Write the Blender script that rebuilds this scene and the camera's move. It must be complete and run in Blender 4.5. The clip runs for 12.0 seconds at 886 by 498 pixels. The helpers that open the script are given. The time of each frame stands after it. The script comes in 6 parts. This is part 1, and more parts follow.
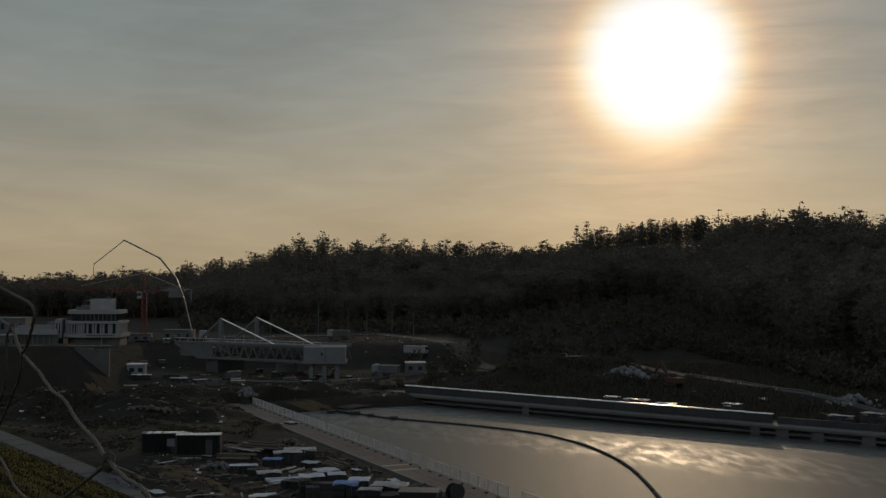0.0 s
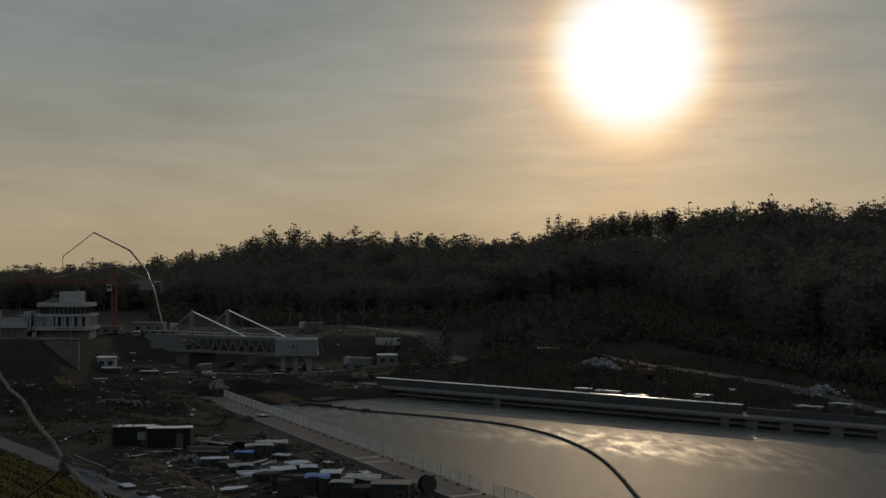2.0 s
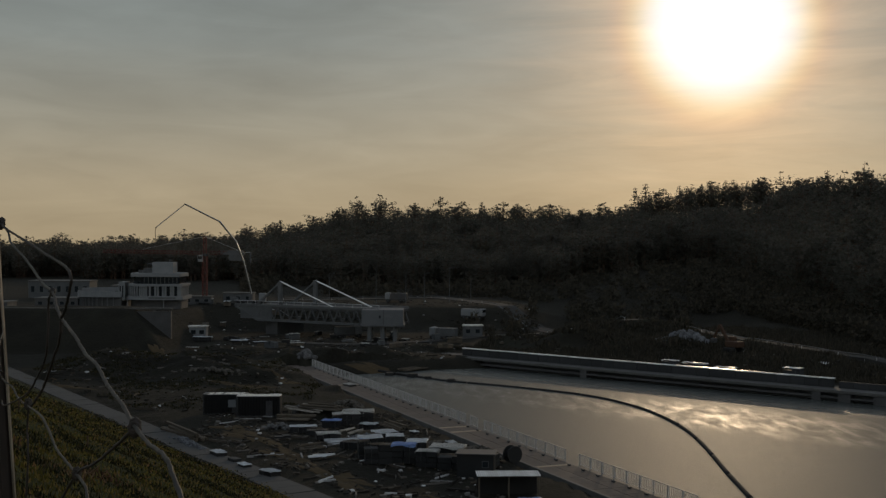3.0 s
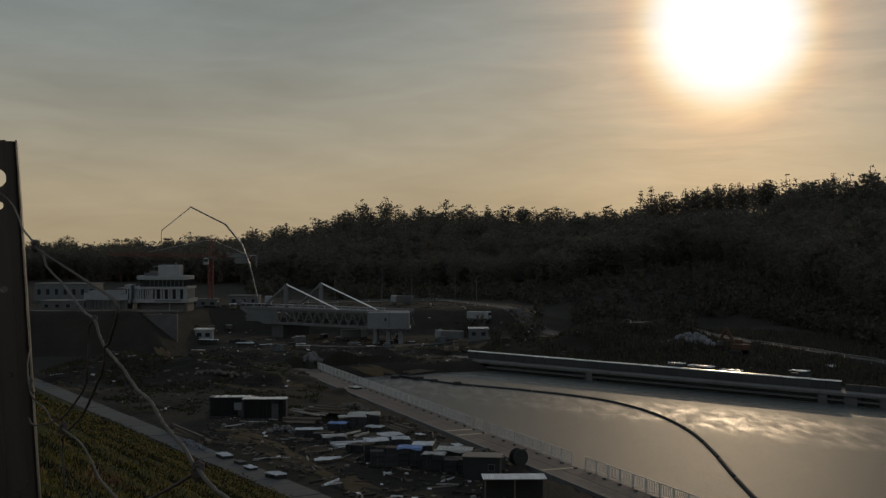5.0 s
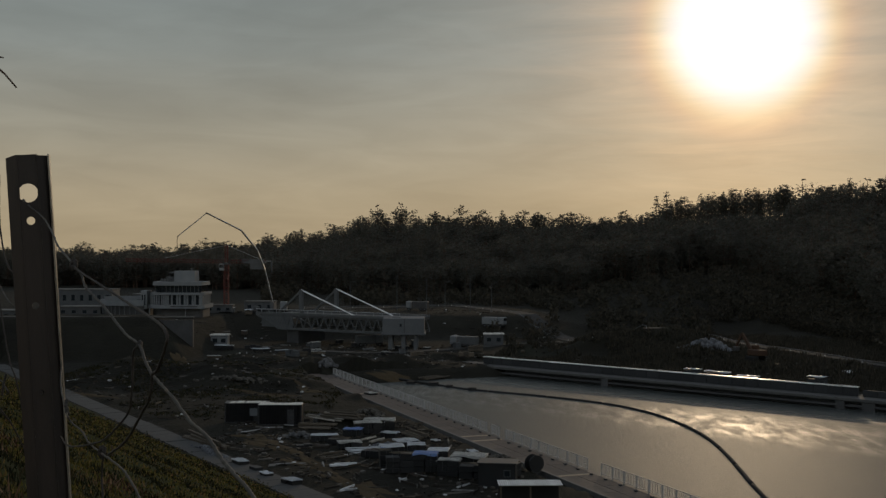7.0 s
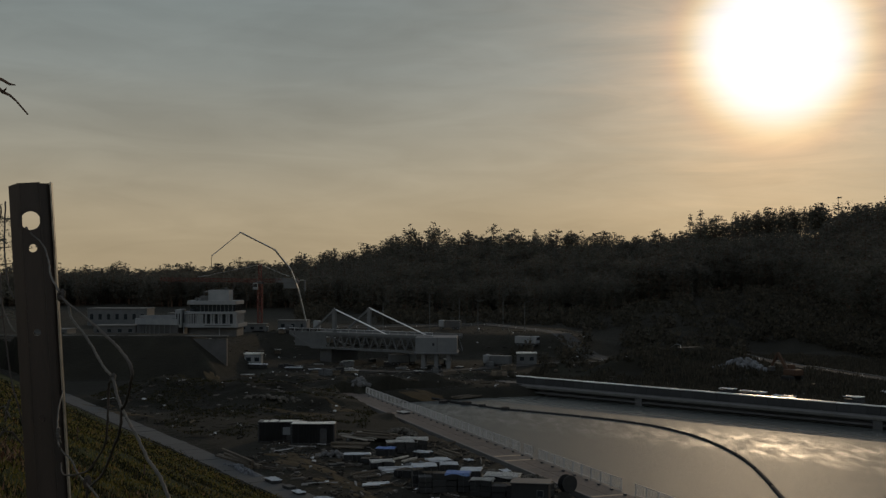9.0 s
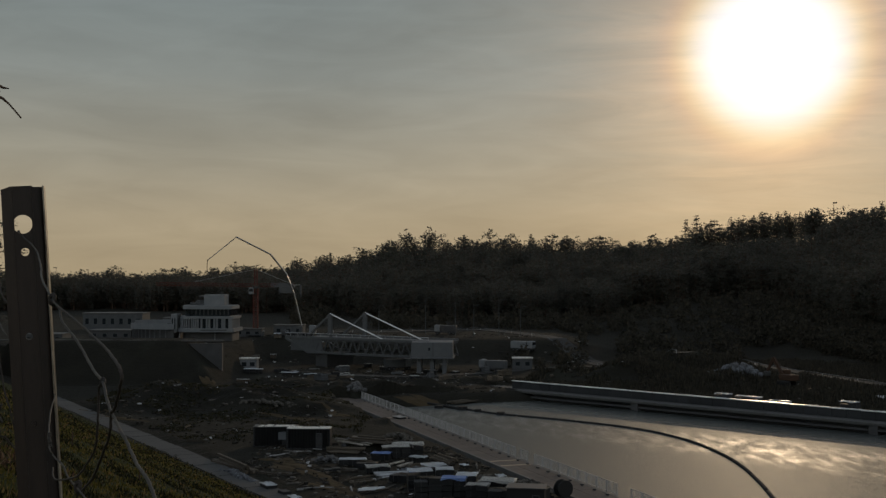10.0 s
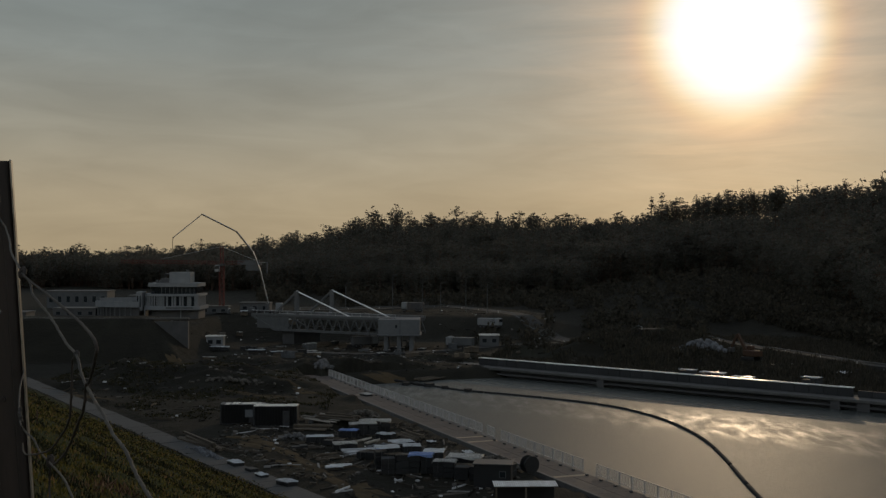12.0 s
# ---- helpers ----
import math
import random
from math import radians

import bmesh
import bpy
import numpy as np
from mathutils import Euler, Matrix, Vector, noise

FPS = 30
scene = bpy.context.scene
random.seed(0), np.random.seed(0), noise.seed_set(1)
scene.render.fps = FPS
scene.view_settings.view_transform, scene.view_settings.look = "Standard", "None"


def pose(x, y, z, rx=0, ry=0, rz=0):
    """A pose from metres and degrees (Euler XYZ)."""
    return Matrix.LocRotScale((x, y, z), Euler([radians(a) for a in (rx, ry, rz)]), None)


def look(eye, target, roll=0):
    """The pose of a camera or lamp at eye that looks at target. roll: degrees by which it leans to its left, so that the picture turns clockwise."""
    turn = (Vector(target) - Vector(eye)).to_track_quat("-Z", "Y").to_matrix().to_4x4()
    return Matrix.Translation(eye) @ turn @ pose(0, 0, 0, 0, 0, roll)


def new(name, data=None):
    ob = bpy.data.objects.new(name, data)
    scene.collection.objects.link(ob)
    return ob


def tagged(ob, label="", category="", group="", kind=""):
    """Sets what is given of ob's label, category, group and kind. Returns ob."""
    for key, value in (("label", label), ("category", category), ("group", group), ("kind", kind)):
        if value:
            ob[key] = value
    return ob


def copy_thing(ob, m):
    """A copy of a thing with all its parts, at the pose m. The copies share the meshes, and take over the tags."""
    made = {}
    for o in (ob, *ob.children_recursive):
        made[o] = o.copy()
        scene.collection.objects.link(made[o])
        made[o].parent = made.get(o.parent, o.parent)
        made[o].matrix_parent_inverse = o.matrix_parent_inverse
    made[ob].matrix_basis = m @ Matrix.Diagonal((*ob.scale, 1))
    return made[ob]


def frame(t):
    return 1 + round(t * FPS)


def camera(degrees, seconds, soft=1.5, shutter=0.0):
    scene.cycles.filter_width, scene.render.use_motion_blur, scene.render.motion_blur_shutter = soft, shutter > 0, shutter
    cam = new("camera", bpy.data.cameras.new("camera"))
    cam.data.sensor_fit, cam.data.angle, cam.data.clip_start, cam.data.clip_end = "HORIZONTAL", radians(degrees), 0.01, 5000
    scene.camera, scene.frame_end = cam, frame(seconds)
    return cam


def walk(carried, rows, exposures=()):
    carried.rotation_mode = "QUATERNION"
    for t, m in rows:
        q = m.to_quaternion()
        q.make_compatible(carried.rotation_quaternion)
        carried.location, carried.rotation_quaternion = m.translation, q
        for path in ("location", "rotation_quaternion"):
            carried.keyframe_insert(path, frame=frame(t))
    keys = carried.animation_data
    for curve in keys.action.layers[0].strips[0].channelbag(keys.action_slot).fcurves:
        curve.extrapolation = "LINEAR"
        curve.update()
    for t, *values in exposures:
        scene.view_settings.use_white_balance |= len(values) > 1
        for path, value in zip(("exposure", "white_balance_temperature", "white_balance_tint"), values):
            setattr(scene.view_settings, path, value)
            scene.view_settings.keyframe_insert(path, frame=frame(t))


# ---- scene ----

# ================= camera =================
cam = camera(42.0, 12.0, soft=1.4)
PATH = [
    (0, pose(0.0014, -0.0628, 23.9490, 91.627, -0.195, -3.651)),
    (0.5, pose(-0.0007, -0.0501, 23.9520, 91.370, -0.101, -3.645)),
    (1, pose(-0.0071, -0.0448, 23.9463, 91.355, -0.090, -3.801)),
    (1.5, pose(0.0103, -0.0372, 23.9558, 91.213, -0.061, -4.972)),
    (2, pose(0.0029, -0.0374, 23.9509, 91.242, -0.135, -5.046)),
    (2.5, pose(0.0094, -0.0408, 23.9509, 90.639, -0.159, -3.471)),
    (3, pose(0.0218, -0.0495, 23.9505, 89.792, -0.159, -0.804)),
    (5, pose(-0.0155, -0.0446, 23.9754, 89.922, -0.128, -0.530)),
    (5.5, pose(-0.0262, -0.0316, 23.9746, 90.388, -0.136, -1.251)),
    (6, pose(-0.0300, -0.0213, 23.9903, 90.591, -0.154, -1.306)),
    (6.5, pose(-0.0451, -0.0125, 23.9911, 90.172, -0.132, -1.214)),
    (7, pose(-0.0543, -0.0081, 23.9921, 90.198, -0.072, 0.212)),
    (9, pose(0.0038, -0.0008, 24.0058, 91.136, -0.016, 1.846)),
    (9.5, pose(0.0060, 0.0045, 24.0085, 91.340, -0.029, 1.813)),
    (10, pose(0.0075, 0.0038, 24.0046, 91.375, -0.062, 1.641)),
    (10.5, pose(0.0056, 0.0059, 24.0089, 91.409, -0.055, 1.121)),
    (11, pose(-0.0030, 0.0072, 24.0041, 91.308, 0.036, 0.774)),
    (11.5, pose(-0.0085, 0.0046, 23.9960, 90.832, 0.034, 0.421)),
    (12, pose(-0.0001, 0.0001, 23.9998, 90.249, -0.015, 0.001)),
]
walk(cam, PATH)

# ================= sky and sun =================
SUN_AZ, SUN_EL = 14.35, 10.7          # degrees clockwise from +y, above the horizon
SUN_DIR = Vector((math.sin(radians(SUN_AZ)) * math.cos(radians(SUN_EL)),
                  math.cos(radians(SUN_AZ)) * math.cos(radians(SUN_EL)), math.sin(radians(SUN_EL))))


class Nodes:
    """A short way to write node trees."""

    def __init__(self, tree):
        self.t = tree

    def add(self, kind, **props):
        n = self.t.nodes.new(kind)
        for k, v in props.items():
            if k == "op":
                n.operation = v
            elif k == "blend":
                n.blend_type = v
            elif k == "dt":
                n.data_type = v
        return n

    def put(self, sock, v):
        if isinstance(v, bpy.types.NodeSocket):
            self.t.links.new(v, sock)
        elif v is not None:
            sock.default_value = v

    def math(self, op, a, b=None, c=None, clamp=False):
        n = self.add("ShaderNodeMath", op=op)
        n.use_clamp = clamp
        for s, v in zip(n.inputs, (a, b, c)):
            self.put(s, v)
        return n.outputs[0]

    def vmath(self, op, a, b=None):
        n = self.add("ShaderNodeVectorMath", op=op)
        for s, v in zip(n.inputs, (a, b)):
            self.put(s, v)
        return n.outputs["Value"] if op == "DOT_PRODUCT" else n.outputs["Vector"]

    def mix(self, f, a, b, blend="MIX"):
        n = self.add("ShaderNodeMix", dt="RGBA", blend=blend)
        n.clamp_result = False
        self.put(n.inputs[0], f)
        self.put(n.inputs[6], a)
        self.put(n.inputs[7], b)
        return n.outputs[2]

    def noise(self, vec, scale, detail=4.0, rough=0.55, warp=0.0):
        n = self.add("ShaderNodeTexNoise")
        self.put(n.inputs["Vector"], vec)
        n.inputs["Scale"].default_value = scale
        n.inputs["Detail"].default_value = detail
        n.inputs["Roughness"].default_value = rough
        n.inputs["Distortion"].default_value = warp
        return n.outputs["Fac"]

    def ramp(self, f, stops):
        n = self.add("ShaderNodeValToRGB")
        r = n.color_ramp
        while len(r.elements) < len(stops):
            r.elements.new(0.5)
        for e, (p, c) in zip(r.elements, stops):
            e.position, e.color = p, (*c, 1)
        self.put(n.inputs[0], f)
        return n.outputs[0]

    def mapping(self, vec, rot=(0, 0, 0), scale=(1, 1, 1), loc=(0, 0, 0)):
        n = self.add("ShaderNodeMapping")
        self.put(n.inputs["Vector"], vec)
        n.inputs["Rotation"].default_value = [radians(a) for a in rot]
        n.inputs["Scale"].default_value = scale
        n.inputs["Location"].default_value = loc
        return n.outputs[0]


def make_world():
    w = bpy.data.worlds.new("evening_sky")
    scene.world = w
    w.use_nodes = True
    t = w.node_tree
    t.nodes.clear()
    N = Nodes(t)
    way = N.add("ShaderNodeTexCoord").outputs["Generated"]
    sep = N.add("ShaderNodeSeparateXYZ")
    N.put(sep.inputs[0], way)
    x, y, z = sep.outputs
    up = N.math("MAXIMUM", z, 0.0)
    # veil of thin high cloud, by height above the horizon
    veil = N.ramp(up, [(0.0, (0.36, 0.292, 0.186)), (0.05, (0.345, 0.293, 0.204)), (0.10, (0.285, 0.268, 0.214)),
                       (0.17, (0.214, 0.234, 0.222)), (0.26, (0.168, 0.205, 0.212)), (0.5, (0.17, 0.195, 0.22)), (1.0, (0.15, 0.18, 0.22))])
    facing = N.vmath("DOT_PRODUCT", way, tuple(SUN_DIR))
    theta = N.math("MULTIPLY", N.math("ARCCOSINE", N.math("MINIMUM", facing, 0.999999)), 57.2958)
    # the unseen sky opposite the sun is brightened, as fill for camera-facing sides
    back = N.ramp(N.math("MULTIPLY_ADD", facing, 0.5, 0.5), [(0.0, (2.4, 2.34, 2.34)), (0.5, (2.0, 1.96, 1.96)), (0.85, (1.0, 1.0, 1.0)), (0.97, (1, 1, 1))])
    veil = N.mix(1.0, veil, back, "MULTIPLY")
    # cirrus streaks, drawn out along the wind
    c1 = N.noise(N.mapping(way, rot=(0, 14, 0), scale=(2.6, 2.6, 9.0)), 1.5, 6, 0.5, 0.9)
    c2 = N.noise(N.mapping(way, rot=(0, -9, 0), scale=(4.0, 4.0, 21.0), loc=(3, 1, 0)), 2.0, 6, 0.55, 1.1)
    cloud = N.math("ADD", N.math("MULTIPLY", c1, 0.6), N.math("MULTIPLY", c2, 0.4))
    cloud = N.math("MULTIPLY_ADD", cloud, 0.8, 0.6)
    veil = N.mix(1.0, veil, N.mix(1.0, (0.03, 0.015, 0.0, 1), cloud, "ADD"), "MULTIPLY")

    # aureole of the sun through the veil
    def bell(sigma, power=2.0):
        q = N.math("POWER", N.math("DIVIDE", theta, sigma), power)
        return N.math("EXPONENT", N.math("MULTIPLY", q, -1.0))
    core = N.add("ShaderNodeCombineColor")
    for i, (s, amp) in enumerate(((4.45, 0.42), (4.05, 0.56), (3.7, 0.76))):
        N.put(core.inputs[i], N.math("MULTIPLY", bell(s, 6.0), amp))
    halo = N.mix(1.0, (0.44, 0.235, 0.085, 1), bell(5.6, 1.9), "MULTIPLY")
    wide = N.mix(1.0, (0.15, 0.098, 0.06, 1), bell(9.0, 1.5), "MULTIPLY")
    streak = N.math("MULTIPLY_ADD", N.noise(N.mapping(way, rot=(0, 24, 0), scale=(3.0, 3.0, 26.0), loc=(1, 4, 2)), 2.2, 7, 0.62, 0.7), 1.7, 0.15)
    halo = N.mix(1.0, N.mix(1.0, halo, wide, "ADD"), streak, "MULTIPLY")
    sky = N.add("ShaderNodeTexSky")
    sky.sky_type, sky.sun_disc = "NISHITA", False
    sky.sun_elevation, sky.sun_rotation = radians(SUN_EL), radians(SUN_AZ)
    sky.dust_density, sky.air_density = 2.0, 1.0
    total = N.mix(1.0, N.mix(1.0, veil, halo, "ADD"), core.outputs[0], "ADD")
    bg1 = N.add("ShaderNodeBackground")
    N.put(bg1.inputs[0], total)
    bg1.inputs[1].default_value = 1.0
    bg2 = N.add("ShaderNodeBackground")
    N.put(bg2.inputs[0], sky.outputs[0])
    bg2.inputs[1].default_value = 0.0015      # what the veil lets through of the clear sky
    add = N.add("ShaderNodeAddShader")
    t.links.new(bg1.outputs[0], add.inputs[0])
    t.links.new(bg2.outputs[0], add.inputs[1])
    out = N.add("ShaderNodeOutputWorld")
    t.links.new(add.outputs[0], out.inputs[0])


make_world()
sun = new("sun", bpy.data.lights.new("sun", "SUN"))
sun.data.energy, sun.data.angle, sun.data.color = 0.36, radians(1.0), (1.0, 0.74, 0.46)
sun.matrix_world = look(SUN_DIR * 1000, (0, 0, 0))


# ================= materials =================
def material(name, dark, light, rough=0.8, metal=0.0, scale=1.0, fine=12.0, bump=0.3, stretch=(1, 1, 1), turn=0.0, vary=0.0, spec=0.4, stain=None, coord="Object", depth=0.05):
    """Procedural surface: two scales of mottling between two colours, stains, relief; vary: tone from piece to piece."""
    m = bpy.data.materials.new(name)
    m.use_nodes = True
    t = m.node_tree
    N = Nodes(t)
    bsdf = t.nodes["Principled BSDF"]
    vec = N.add("ShaderNodeTexCoord").outputs[coord]
    vec = N.mapping(vec, rot=(0, 0, turn), scale=stretch)
    big = N.noise(vec, scale, 5, 0.6, 0.4)
    small = N.noise(vec, scale * fine, 4, 0.65)
    f = N.math("ADD", N.math("MULTIPLY", big, 0.62), N.math("MULTIPLY", small, 0.38))
    f = N.math("MULTIPLY_ADD", f, 2.6, -0.8, clamp=True)
    col = N.mix(f, (*dark, 1), (*light, 1))
    if stain:
        s = N.noise(vec, scale * 0.37, 6, 0.7, 1.0)
        s = N.math("MULTIPLY_ADD", s, 7.0, -3.9, clamp=True)
        col = N.mix(N.math("MULTIPLY", s, 0.8), col, (*stain, 1))
    if vary:
        r = N.add("ShaderNodeObjectInfo").outputs["Random"]
        k = N.math("MULTIPLY_ADD", r, 2 * vary, 1 - vary)
        cmb = N.add("ShaderNodeCombineColor")
        for i in range(3):
            N.put(cmb.inputs[i], k)
        col = N.mix(1.0, col, cmb.outputs[0], "MULTIPLY")
    N.put(bsdf.inputs["Base Color"], col)
    N.put(bsdf.inputs["Roughness"], N.math("MULTIPLY_ADD", small, 0.25, rough - 0.12, clamp=True))
    bsdf.inputs["Metallic"].default_value = metal
    bsdf.inputs["Specular IOR Level"].default_value = spec
    if bump:
        b = N.add("ShaderNodeBump")
        b.inputs["Strength"].default_value = bump
        b.inputs["Distance"].default_value = depth
        N.put(b.inputs["Height"], N.math("ADD", small, N.math("MULTIPLY", big, 0.6)))
        N.put(bsdf.inputs["Normal"], b.outputs[0])
    return m


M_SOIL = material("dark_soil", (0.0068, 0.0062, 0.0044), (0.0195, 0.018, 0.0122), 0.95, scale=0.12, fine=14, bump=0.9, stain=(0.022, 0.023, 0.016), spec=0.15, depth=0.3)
M_CONC = material("grey_concrete", (0.12, 0.117, 0.11), (0.21, 0.205, 0.19), 0.6, scale=0.5, fine=10, bump=0.25, stain=(0.09, 0.086, 0.08), vary=0.12)
# dark concrete; on the pier face and office ground floor it includes recess shade
M_DKCONC = material("dark_and_shaded_concrete", (0.035, 0.035, 0.037), (0.075, 0.075, 0.076), 0.6, scale=0.3, fine=12, bump=0.3, stain=(0.05, 0.052, 0.05), vary=0.15)
M_PAVE = material("brown_paving", (0.058, 0.044, 0.036), (0.10, 0.078, 0.065), 0.8, scale=0.8, fine=9, bump=0.3, vary=0.14)
M_ROAD = material("dusty_concrete_road", (0.03, 0.03, 0.029), (0.064, 0.063, 0.06), 0.85, scale=0.25, fine=14, bump=0.3, stain=(0.04, 0.037, 0.03), vary=0.1)
M_STEEL = material("galvanised_steel", (0.30, 0.31, 0.32), (0.46, 0.47, 0.48), 0.42, metal=0.85, scale=3, fine=8, bump=0.05)
M_DARKSTEEL = material("dark_painted_steel", (0.02, 0.021, 0.024), (0.05, 0.05, 0.052), 0.55, scale=2, fine=9, bump=0.1, stain=(0.07, 0.045, 0.03))
M_WHITE = material("dull_white_render", (0.12, 0.13, 0.14), (0.185, 0.195, 0.2), 0.7, scale=0.6, fine=9, bump=0.08, stain=(0.16, 0.16, 0.16))
M_GLASSDK = material("dark_window_glass", (0.012, 0.015, 0.018), (0.02, 0.024, 0.028), 0.12, scale=0.5, bump=0.0, spec=0.6)
M_GREY = material("grey_cladding", (0.05, 0.054, 0.058), (0.085, 0.09, 0.094), 0.6, scale=0.7, bump=0.1, vary=0.1)
M_RED = material("red_crane_paint", (0.065, 0.012, 0.009), (0.11, 0.022, 0.015), 0.7, scale=1.5, bump=0.05, stain=(0.06, 0.02, 0.015))
M_BLACKPIPE = material("black_rubber_pipe", (0.005, 0.005, 0.005), (0.012, 0.012, 0.012), 0.85, scale=2, bump=0.2)
M_BARK = material("pine_bark", (0.035, 0.024, 0.018), (0.10, 0.06, 0.04), 0.95, scale=0.8, bump=0.4)
M_TIMBER = material("weathered_timber", (0.045, 0.036, 0.027), (0.115, 0.094, 0.068), 0.85, scale=1.0, stretch=(1, 7, 7), bump=0.3, vary=0.3)
M_LEDGE = material("stained_grey_ledge", (0.05, 0.05, 0.05), (0.10, 0.098, 0.093), 0.75, scale=0.5, fine=10, bump=0.3, stain=(0.05, 0.047, 0.04), vary=0.1)
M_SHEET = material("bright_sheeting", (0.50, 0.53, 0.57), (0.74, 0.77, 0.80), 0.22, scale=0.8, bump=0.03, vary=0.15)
M_BLUE = material("blue_tarpaulin", (0.12, 0.22, 0.50), (0.30, 0.42, 0.70), 0.4, scale=1.2, bump=0.5)
# dark paint taken near black: shade of the camera-facing sides is in it
M_BOX = material("shade_darkened_paint", (0.006, 0.0065, 0.007), (0.014, 0.0145, 0.0155), 0.6, scale=0.8, bump=0.15, stain=(0.03, 0.022, 0.018), vary=0.3)


# ================= mesh helpers =================
def part(name, bm, mat, parent=None, label="", smooth=False):
    """Links a bmesh as one mesh object, under a thing or a part."""
    me = bpy.data.meshes.new(name)
    bm.normal_update()
    bm.to_mesh(me)
    bm.free()
    if smooth:
        me.polygons.foreach_set("use_smooth", [True] * len(me.polygons))
    if mat:
        me.materials.append(mat)
    ob = new(name, me)
    if parent:
        ob.parent = parent
    if label:
        tagged(ob, label)
    return ob


def thing(name, label, category, group="", kind="", at=(0, 0, 0), rz=0.0):
    """An Empty at a thing's base, to hold its parts."""
    ob = new(name)
    ob.empty_display_size = 0.3
    ob.matrix_basis = pose(*at, 0, 0, rz)
    return tagged(ob, label, category, group, kind)


def box(x0, x1, y0, y1, z0, z1, bevel=0.0, bm=None):
    bm = bm or bmesh.new()
    r = bmesh.ops.create_cube(bm, size=1.0, matrix=Matrix.LocRotScale(((x0 + x1) / 2, (y0 + y1) / 2, (z0 + z1) / 2), None, (x1 - x0, y1 - y0, z1 - z0)))
    if bevel:
        es = list({e for v in r["verts"] for e in v.link_edges})
        bmesh.ops.bevel(bm, geom=es, offset=bevel, segments=1, affect="EDGES")
    return bm


def beam(bm, a, b, w, h=None):
    """A square bar from a to b."""
    a, b = Vector(a), Vector(b)
    q = (b - a).to_track_quat("Z", "Y")
    bmesh.ops.create_cube(bm, size=1.0, matrix=Matrix.LocRotScale((a + b) / 2, q, (w, h or w, (b - a).length)))
    return bm


def tube(bm, pts, radii, sides=7):
    """A round bar along points, tapering."""
    pts = [Vector(p) for p in pts]
    if not hasattr(radii, "__len__"):
        radii = [radii] * len(pts)
    rings = []
    side = Vector((0.31, 0.77, 0.55))
    for i, p in enumerate(pts):
        d = (pts[min(i + 1, len(pts) - 1)] - pts[max(i - 1, 0)]).normalized()
        u = d.cross(side).normalized()
        v = d.cross(u)
        rings.append([bm.verts.new(p + (u * math.cos(k * math.tau / sides) + v * math.sin(k * math.tau / sides)) * radii[i]) for k in range(sides)])
    for r0, r1 in zip(rings, rings[1:]):
        for k in range(sides):
            bm.faces.new((r0[k], r0[(k + 1) % sides], r1[(k + 1) % sides], r1[k]))
    bm.faces.new(rings[0][::-1])
    bm.faces.new(rings[-1])
    return bm


def smoothline(pts, steps=6):
    """Points on a Catmull-Rom line through pts."""
    pts = [Vector(p) for p in pts]
    out = []
    for i in range(len(pts) - 1):
        p0, p1, p2, p3 = pts[max(i - 1, 0)], pts[i], pts[i + 1], pts[min(i + 2, len(pts) - 1)]
        for k in range(steps):
            t = k / steps
            out.append(0.5 * ((2 * p1) + (p2 - p0) * t + (2 * p0 - 5 * p1 + 4 * p2 - p3) * t * t + (3 * p1 - p0 - 3 * p2 + p3) * t ** 3))
    return out + [pts[-1]]


def mesh_stuff(name, verts, faces, mat, parent=None, label="", category="", smooth=False):
    me = bpy.data.meshes.new(name)
    me.from_pydata(verts, [], faces)
    me.materials.append(mat)
    if smooth:
        me.polygons.foreach_set("use_smooth", [True] * len(me.polygons))
    ob = new(name, me)
    ob.parent = parent
    return tagged(ob, label, category, "", "stuff")


# ================= lie of the land =================
WATER_Z = -1.9
QUAY_A, QUAY_D = Vector((-22.6, 228.2)), Vector((0.356, -0.935)).normalized()   # near quay, its water edge
PIER_A, PIER_D = Vector((2.0, 251.6)), Vector((0.733, -0.680)).normalized()     # far pier, its water edge
QUAY_N = Vector((-QUAY_D.y, QUAY_D.x))                                          # towards the water
PIER_N = Vector((-PIER_D.y, PIER_D.x))                                          # away from the water


def sstep(a, b, v):
    t = np.clip((v - a) / (b - a), 0, 1)
    return t * t * (3 - 2 * t)


AZ = [-60, -24, -18, -14, -10, -6, -3.5, 0, 5, 7.5, 9.5, 11, 14, 18, 22, 27, 60]
FRONT_R = [640, 640, 640, 600, 560, 510, 480, 460, 455, 460, 465, 470, 480, 360, 290, 262, 262]
FRONT_Z = [6, 6, 6, 6, 6, 6, 6.5, 6.5, 7, 9, 13, 14, 15, 9, 5, 4, 4]
RIDGE_R = [720, 720, 720, 710, 690, 660, 630, 620, 610, 600, 580, 570, 600, 520, 440, 400, 400]
SKY_Y = [450, 446, 444, 441, 432, 410, 384, 382, 386, 391, 384, 361, 344, 335, 335, 327, 327]


def hill(az):
    """Front and back distance and ground height of the wooded ridge, by bearing in degrees."""
    fr, fz, rr = np.interp(az, AZ, FRONT_R), np.interp(az, AZ, FRONT_Z), np.interp(az, AZ, RIDGE_R)
    top = 24 + rr * (450 - np.interp(az, AZ, SKY_Y)) / 2042 / np.cos(np.radians(az)) * np.cos(np.radians(az))
    return fr, fz, rr, np.maximum(top - 17.2, fz)


